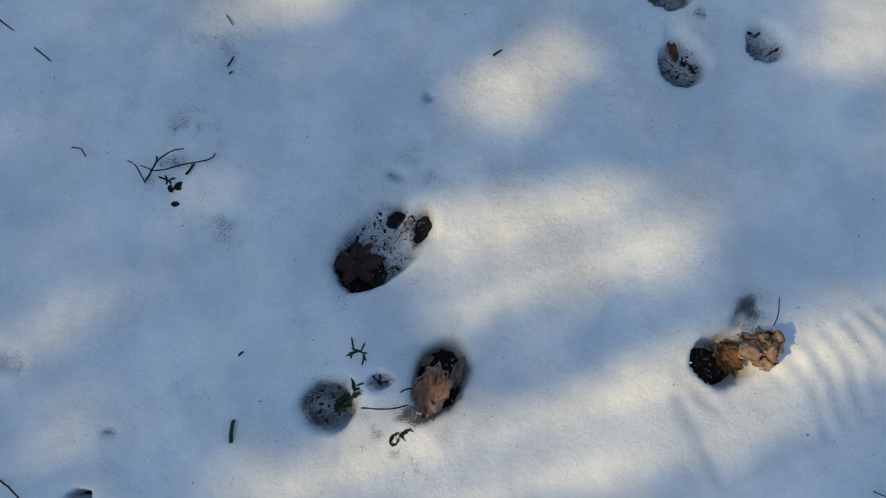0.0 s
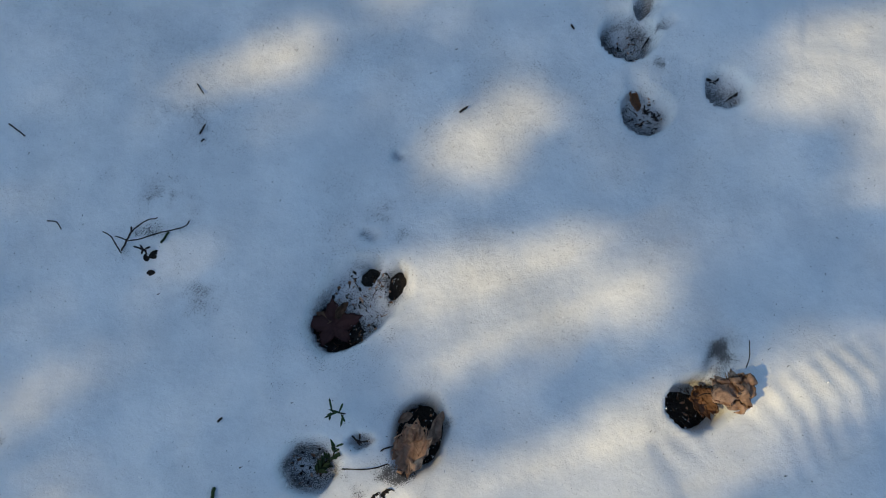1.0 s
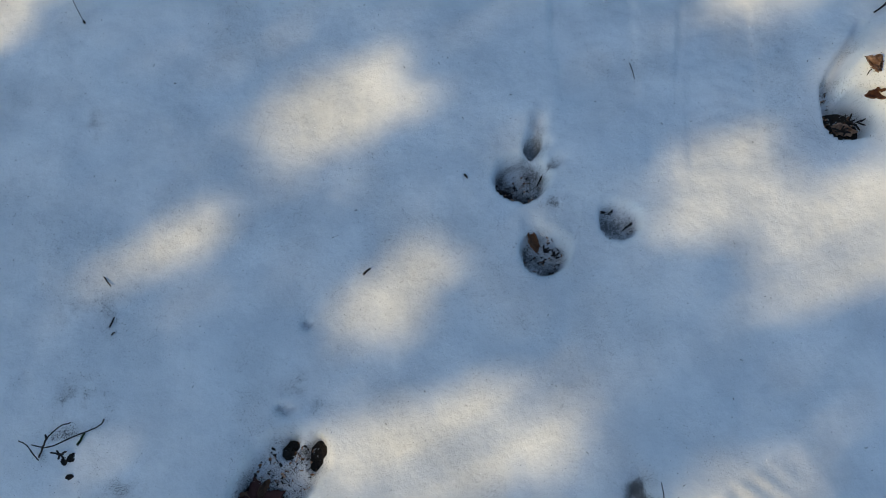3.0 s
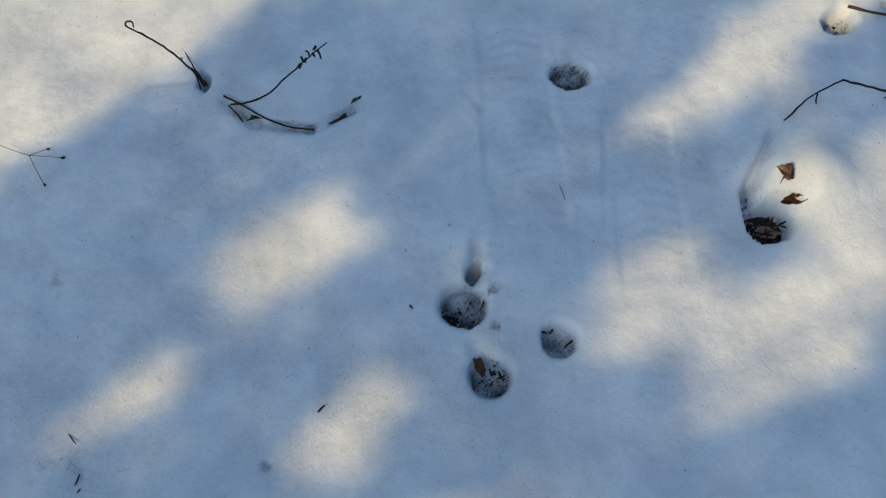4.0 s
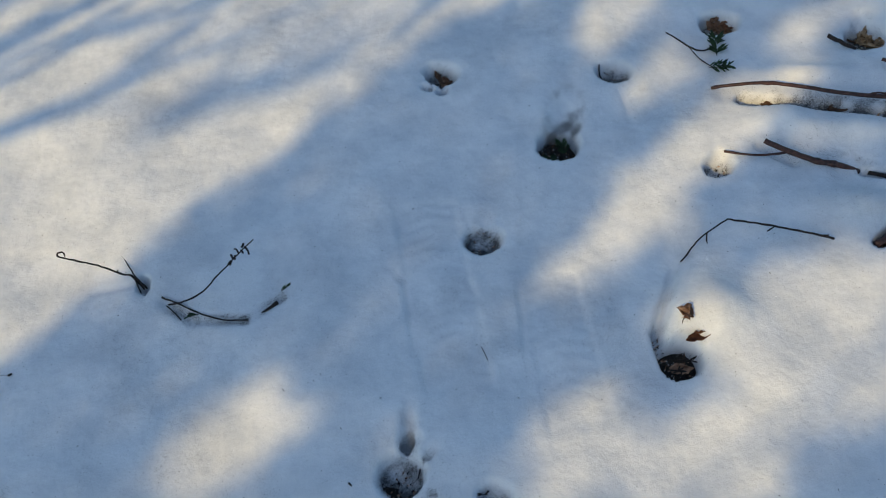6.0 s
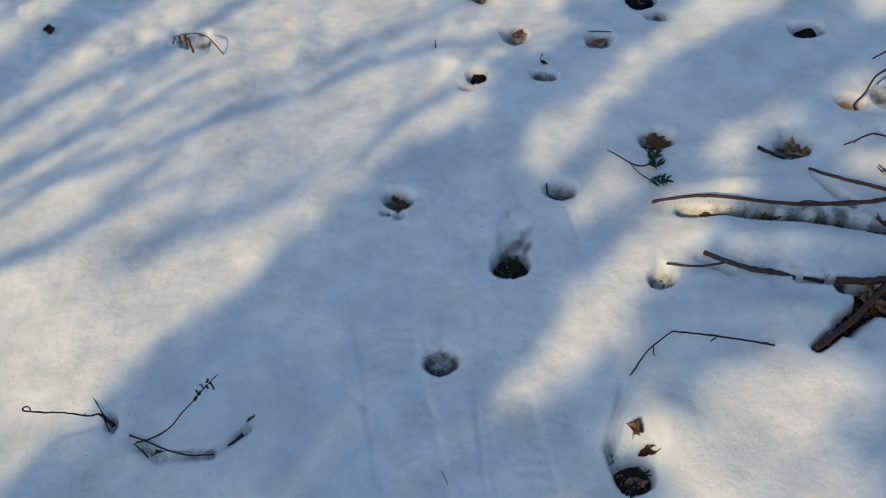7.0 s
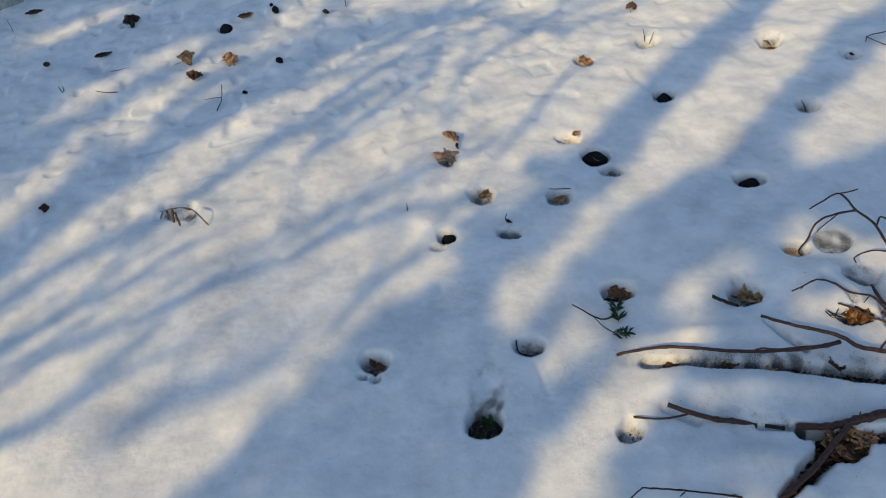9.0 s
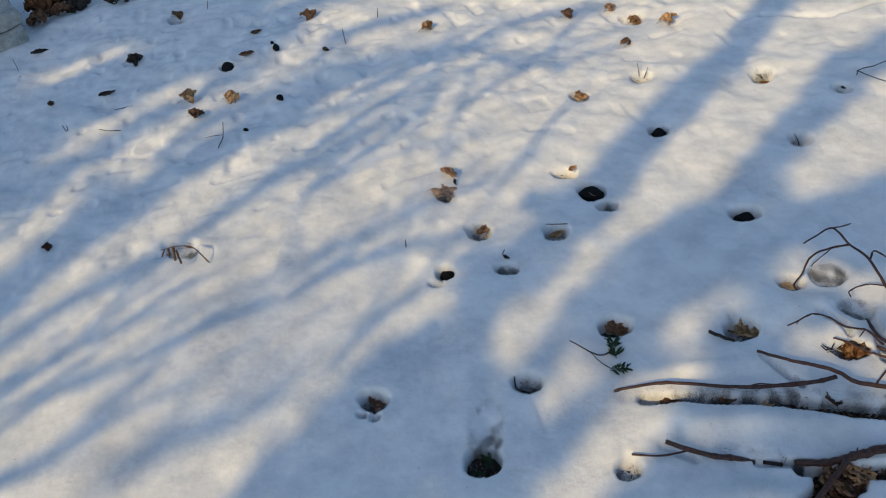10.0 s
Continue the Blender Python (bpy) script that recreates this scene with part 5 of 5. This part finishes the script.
branch("twig", "thin dark twig on snow", "twig", stalk, [(-0.4, -0.104, 0.002), (-0.385, -0.111, 0.003), (-0.372, -0.121, 0.002)], 0.0009, 0.00072, [])
branch("twig", "fine twig on shaded snow", "twig", stalk, [(0.372, 0.658, 0.002), (0.374, 0.647, 0.003), (0.376, 0.636, 0.001)], 0.0006, 0.00048, [])
branch("twig", "fine dark stem linking two melt holes", "twig", stalk, [(-0.062, -0.001, 0.001), (-0.034, 0.001, 0.003), (-0.017, 0.007, 0.002)], 0.0007, 0.00056, [])
branch("twig", "dark leaf stalk at the rim of a melt hole", "twig", stalk, [(-0.029, 0.015, 0.004), (-0.022, 0.021, 0.006), (-0.014, 0.024, 0.003)], 0.0008, 0.00064, [])
branch("needle", "small dark needle on snow", "needle", stalk, [(0.155, 0.515, 0.001), (0.158, 0.51, 0.001)], 0.0012, 0.00096, [])
branch("twig", "fine twig on snow", "twig", stalk, [(0.436, -0.024, 0.002), (0.445, -0.027, 0.003), (0.46, -0.03, 0.002)], 0.0006, 0.00048, [])
needle_sprig(-0.071, 0.053, 8, 0.015, 20, 330, "small green yew-like sprig lying on the snow")
needle_sprig(-0.084, 0, 20, 0.019, -20, 130, "bushy dark green conifer sprig in a melt hole")
needle_sprig(-0.072, 0.014, 9, 0.017, 20, 130, "dark green conifer needles spilling over a melt hole")
needle_sprig(-0.048, 0.027, 6, 0.009, 0, 340, "dark needle fragments in a shallow hollow")
dry_leaf(-0.026, -0.027, "scrap", 0.014, "dark", 70, 5, 0, "small dark leaf bit on gritty snow")
dry_leaf(-0.014, -0.021, "scrap", 0.016, "dark", 20, 10, 0, "small dark leaf bit on gritty snow")
dry_leaf(-0.282, 0.203, "scrap", 0.012, "dark", 50, 20, 0.001, "shrivelled dark leaf bit under a twig")
dry_leaf(-0.29, 0.199, "scrap", 0.010, "dark", 110, 20, 0.001, "shrivelled dark leaf bit under a twig")
dry_leaf(-0.282, 0.183, "scrap", 0.009, "dark", 10, 10, 0.001, "small dark crumb of leaf on snow")
needle_sprig(-0.294, 0.207, 8, 0.008, 0, 340, "dark rotten needles under a twig")
needle_sprig(0.932, 1.123, 26, 0.04, -60, 200, "green conifer sprig tip on the snow")
needle_sprig(0.913, 1.072, 16, 0.034, -70, 40, "small green conifer sprig lying on snow")
needle_sprig(0.604, 0.992, 22, 0.027, -20, 200, "dark green moss and needles in a melt hole")
needle_sprig(0.577, 0.978, 9, 0.019, 0, 340, "dark green needles in a melt hole")
needle_sprig(-0.033, 0.814, 4, 0.015, 160, 200, "small green needle in a melt arc")
needle_sprig(0.106, 0.825, 4, 0.012, 0, 40, "green needle at the edge of a hollow")
needle_sprig(1.17, 0.715, 14, 0.031, -20, 200, "green conifer needles in the litter pocket")
needle_sprig(1.302, 0.944, 8, 0.023, 0, 340, "dark conifer needles in the litter")
needle_sprig(1.858, 1.925, 5, 0.019, 0, 180, "green needles beside a small leaf")
needle_sprig(0.248, 0.419, 6, 0.008, 0, 340, "dark needles in a hoof print")
needle_sprig(0.26, 0.412, 5, 0.008, 0, 340, "dark needles in a hoof print")
needle_sprig(0.636, 0.562, 8, 0.013, 0, 340, "dark needles in a deep melt hole")
needle_sprig(0.325, 0.461, 4, 0.009, 0, 340, "dark needle bits in a dirty hoof print")
needle_sprig(0.346, 0.443, 3, 0.009, 0, 60, "dark needle bits in a dirty hoof print")
needle_sprig(0.247, 0.509, 4, 0.013, 40, 80, "dark needles leaning in a hoof print")
needle_sprig(0.652, 0.573, 7, 0.014, 0, 340, "dark needles on the melted rim of a hole")
pebble(0.692, 1.496, 0.015, 0.011, 150, "small black stone in a melt hole")
pebble(0.308, 2.855, 0.045, 0.027, 102.091, "black rounded stone half sunk in the snow")
pebble(0.45, 2.519, 0.021, 0.014, 103.675, "small black pebble on the snow")
pebble(0.495, 2.888, 0.029, 0.014, 89.21, "small dark pebble on the snow")
pebble(0.488, 2.955, 0.015, 0.008, 92.309, "tiny dark pebble on the snow")
pebble(1.136, 1.628, 0.029, 0.026, 153.423, "black stone in a melt hole")
pebble(1.425, 1.789, 0.023, 0.023, 19.317, "black stone at the bottom of a melt hole")
pebble(1.416, 1.379, 0.023, 0.015, 159.882, "dark stone in a melt hole")
pebble(0.319, 2.374, 0.012, 0.008, 111.927, "tiny dark pebble on the snow")


# ---- shreds of dead leaf in the melted holes ----
def flakes(name, label, mat, share, seed):
    rs = random.Random(seed)
    bm = bmesh.new()
    spots = [(p[0], p[1], p[2], p[3], p[4]) for p in PITS if p[5] >= 0.027 and p[3] > 0.016]
    for x1, y1, x2, y2, w, d1, d2, k in TROUGHS:
        if d1 >= 0.025:
            for q in range(6):
                t = q / 5
                spots.append((x1 + (x2 - x1) * t, y1 + (y2 - y1) * t, w * 1.3, w, 0))
    places = []
    for cx, cy, a, b, turn in spots:
        c, s = math.cos(radians(turn)), math.sin(radians(turn))
        for _ in range(max(3, int(share * a * b * 15000))):
            r, g = math.sqrt(rs.random()) * 0.95, rs.uniform(0, 2 * math.pi)
            ex, ey = a * r * math.cos(g), b * r * math.sin(g)
            places.append((cx + ex * c - ey * s, cy + ex * s + ey * c))
    low = relief(np.array([p[0] for p in places]), np.array([p[1] for p in places]))[0]
    for (x, y), h in zip(places, low):
        if h <= -0.019:
            o = Vector((x, y, max(h, -0.038) + 0.001))
            t = rs.uniform(0, 2 * math.pi)
            thin = rs.random() < 0.45
            d = Vector((math.cos(t), math.sin(t), rs.uniform(-0.2, 0.4))) * (rs.uniform(0.002, 0.005) if thin else rs.uniform(0.0008, 0.0032))
            q = Vector((-math.sin(t), math.cos(t), rs.uniform(-0.4, 0.4))) * (rs.uniform(0.0003, 0.0006) if thin else rs.uniform(0.0005, 0.0022))
            q, up = q + d * rs.uniform(-0.5, 0.5), Vector((0, 0, rs.uniform(0.0003, 0.002)))
            v = [bm.verts.new(p) for p in (o - d, o - q + up, o + q * 0.2 - up * 0.3, o + d, o + q + up)]
            bm.faces.new((v[0], v[1], v[2]))
            bm.faces.new((v[1], v[3], v[2]))
            bm.faces.new((v[2], v[3], v[4]))
            bm.faces.new((v[0], v[2], v[4]))
    tagged(new(name, mesh_of(name, bm, mat, False)), label, "leaf litter", kind="stuff")


flakes("leaf_shreds", "brown shreds of rotted leaf in the melt holes", LEAF["brown"], 1.6, 1)
flakes("leaf_shreds", "tan shreds of rotted leaf in the melt holes", LEAF["tan"], 0.8, 2)
flakes("leaf_shreds", "blackened shreds of rotted leaf in the melt holes", LEAF["dark"], 3.5, 3)


def litter_heap(label, mat, lines, count, seed):
    """Broken leaf and twig bits heaped along the floor of a trench: from x, y to x, y, half width, lowest and highest."""
    rs = random.Random(seed)
    bm = bmesh.new()
    for x1, y1, x2, y2, w, z0, z1 in lines:
        for _ in range(int(count * math.hypot(x2 - x1, y2 - y1) * w / 0.002)):
            t, side = rs.random(), max(-1.0, min(1.0, rs.gauss(0, 0.5)))
            L = math.hypot(x2 - x1, y2 - y1)
            x = x1 + (x2 - x1) * t - (y2 - y1) / L * side * w
            y = y1 + (y2 - y1) * t + (x2 - x1) / L * side * w
            o = Vector((x, y, z0 + (z1 - z0) * rs.random() * (1 - side * side)))
            g = rs.uniform(0, 2 * math.pi)
            thin = rs.random() < 0.4
            d = Vector((math.cos(g), math.sin(g), rs.uniform(-0.4, 0.5))) * (rs.uniform(0.004, 0.011) if thin else rs.uniform(0.002, 0.006))
            q = Vector((-math.sin(g), math.cos(g), rs.uniform(-0.6, 0.6))) * (rs.uniform(0.0004, 0.0008) if thin else rs.uniform(0.001, 0.004))
            up = Vector((0, 0, rs.uniform(0.0005, 0.003)))
            q = q + d * rs.uniform(-0.4, 0.4)
            v = [bm.verts.new(p) for p in (o - d, o - q + up, o + q * 0.2 - up * 0.4, o + d, o + q + up)]
            for a, b, c in ((0, 1, 2), (1, 3, 2), (2, 3, 4), (0, 2, 4)):
                bm.faces.new((v[a], v[b], v[c]))
    tagged(new("leaf_litter", mesh_of("leaf_litter", bm, mat, False)), label, "leaf litter", kind="stuff")


POCKETS = [(1.0, 0.675, 1.06, 0.695, 0.012, -0.03, -0.012), (1.05, 0.69, 1.19, 0.735, 0.034, -0.036, -0.008), (1.13, 0.73, 1.3, 0.69, 0.03, -0.036, -0.01),
           (0.95, 0.985, 1.16, 0.884, 0.012, -0.036, -0.02), (1.15, 0.888, 1.34, 0.77, 0.02, -0.036, -0.014)]
litter_heap("broken dark bits of leaf heaped in the trenches under the branches", LEAF["dark"], POCKETS, 150, 21)
litter_heap("broken brown bits of leaf heaped in the trenches under the branches", LEAF["brown"], POCKETS, 130, 22)
litter_heap("broken tan bits of leaf heaped in the trenches under the branches", LEAF["tan"], POCKETS, 60, 23)
litter_heap("broken rust bits of leaf heaped in the trenches under the branches", LEAF["rust"], POCKETS, 70, 24)


# ---- grit and loose grains ----
def grains(name, label, mat, count, pick, lo, hi, flat):
    rs = np.random.RandomState(11 if flat else 12)
    x, y = pick(rs, count)
    z = np.maximum(relief(x, y)[0], -0.035)
    size = lo + (hi - lo) * rs.rand(len(x)) ** 3
    co = rs.normal(size=(len(x), 4, 3))
    co /= np.linalg.norm(co, axis=2, keepdims=True)
    co[:, :, 2] *= 0.5 if flat else 0.9
    co *= size[:, None, None]
    if flat:
        long = rs.rand(len(x)) < 0.12
        co[long, 0, :2] *= 4.5
    co += np.stack([x, y, z + size * 0.3], -1)[:, None, :]
    me = bpy.data.meshes.new(name)
    k = np.arange(len(x)) * 4
    faces = np.concatenate([np.stack([k + a, k + b, k + c], 1) for a, b, c in ((0, 1, 2), (0, 1, 3), (0, 2, 3), (1, 2, 3))])
    me.from_pydata(co.reshape(-1, 3).tolist(), [], faces.tolist())
    me.materials.append(mat)
    return tagged(new(name, me), label, "grit" if flat else "ice", kind="stuff")


def pick_grit(rs, count):
    half = count * 6
    x = np.concatenate([rs.uniform(-0.6, 1.0, half), rs.uniform(-0.7, 2.5, half)])
    y = np.concatenate([rs.uniform(-0.25, 1.1, half), rs.uniform(-0.25, 3.2, half)])
    mixed = rs.permutation(len(x))
    x, y = x[mixed], y[mixed]
    d = relief(x, y)[1]
    keep = rs.rand(len(x)) < 0.045 + 0.24 * d ** 1.2 * (0.4 + 0.6 * (lattice(x, y, 0.04, 40.0) > -0.1))
    return x[keep][:count], y[keep][:count]


def pick_ice(rs, count):
    x, y = rs.uniform(-0.5, 1.5, count), rs.uniform(-0.2, 1.6, count)
    return x, y


def pick_crumbs(rs, count):
    x, y = [], []
    for cx, cy, a, b, turn, deep, k in PITS:
        if deep >= 0.027 and b > 0.016:
            n = int(90 * a * b / 0.0007)
            r, g = np.sqrt(rs.rand(n)) * 1.05, rs.rand(n) * 2 * math.pi
            x.append(cx + a * r * np.cos(g))
            y.append(cy + a * r * np.sin(g))
    x, y = np.concatenate(x), np.concatenate(y)
    h = relief(x, y)[0]
    keep = (h < -0.012) & (lattice(x, y, 0.014, 77.0) > -0.15)
    return x[keep][:count], y[keep][:count]


grains("snow_crumbs", "crumbs of old snow fallen into the melt holes", ice_mat, 9000, pick_crumbs, 0.0005, 0.0022, False)
grains("grit", "black specks of bark, seed and soil on the snow", grit_mat, 34000, pick_grit, 0.00022, 0.001, True)
grains("ice_grains", "coarse loose ice grains on the snow crust", ice_mat, 16000, pick_ice, 0.0004, 0.0016, False)
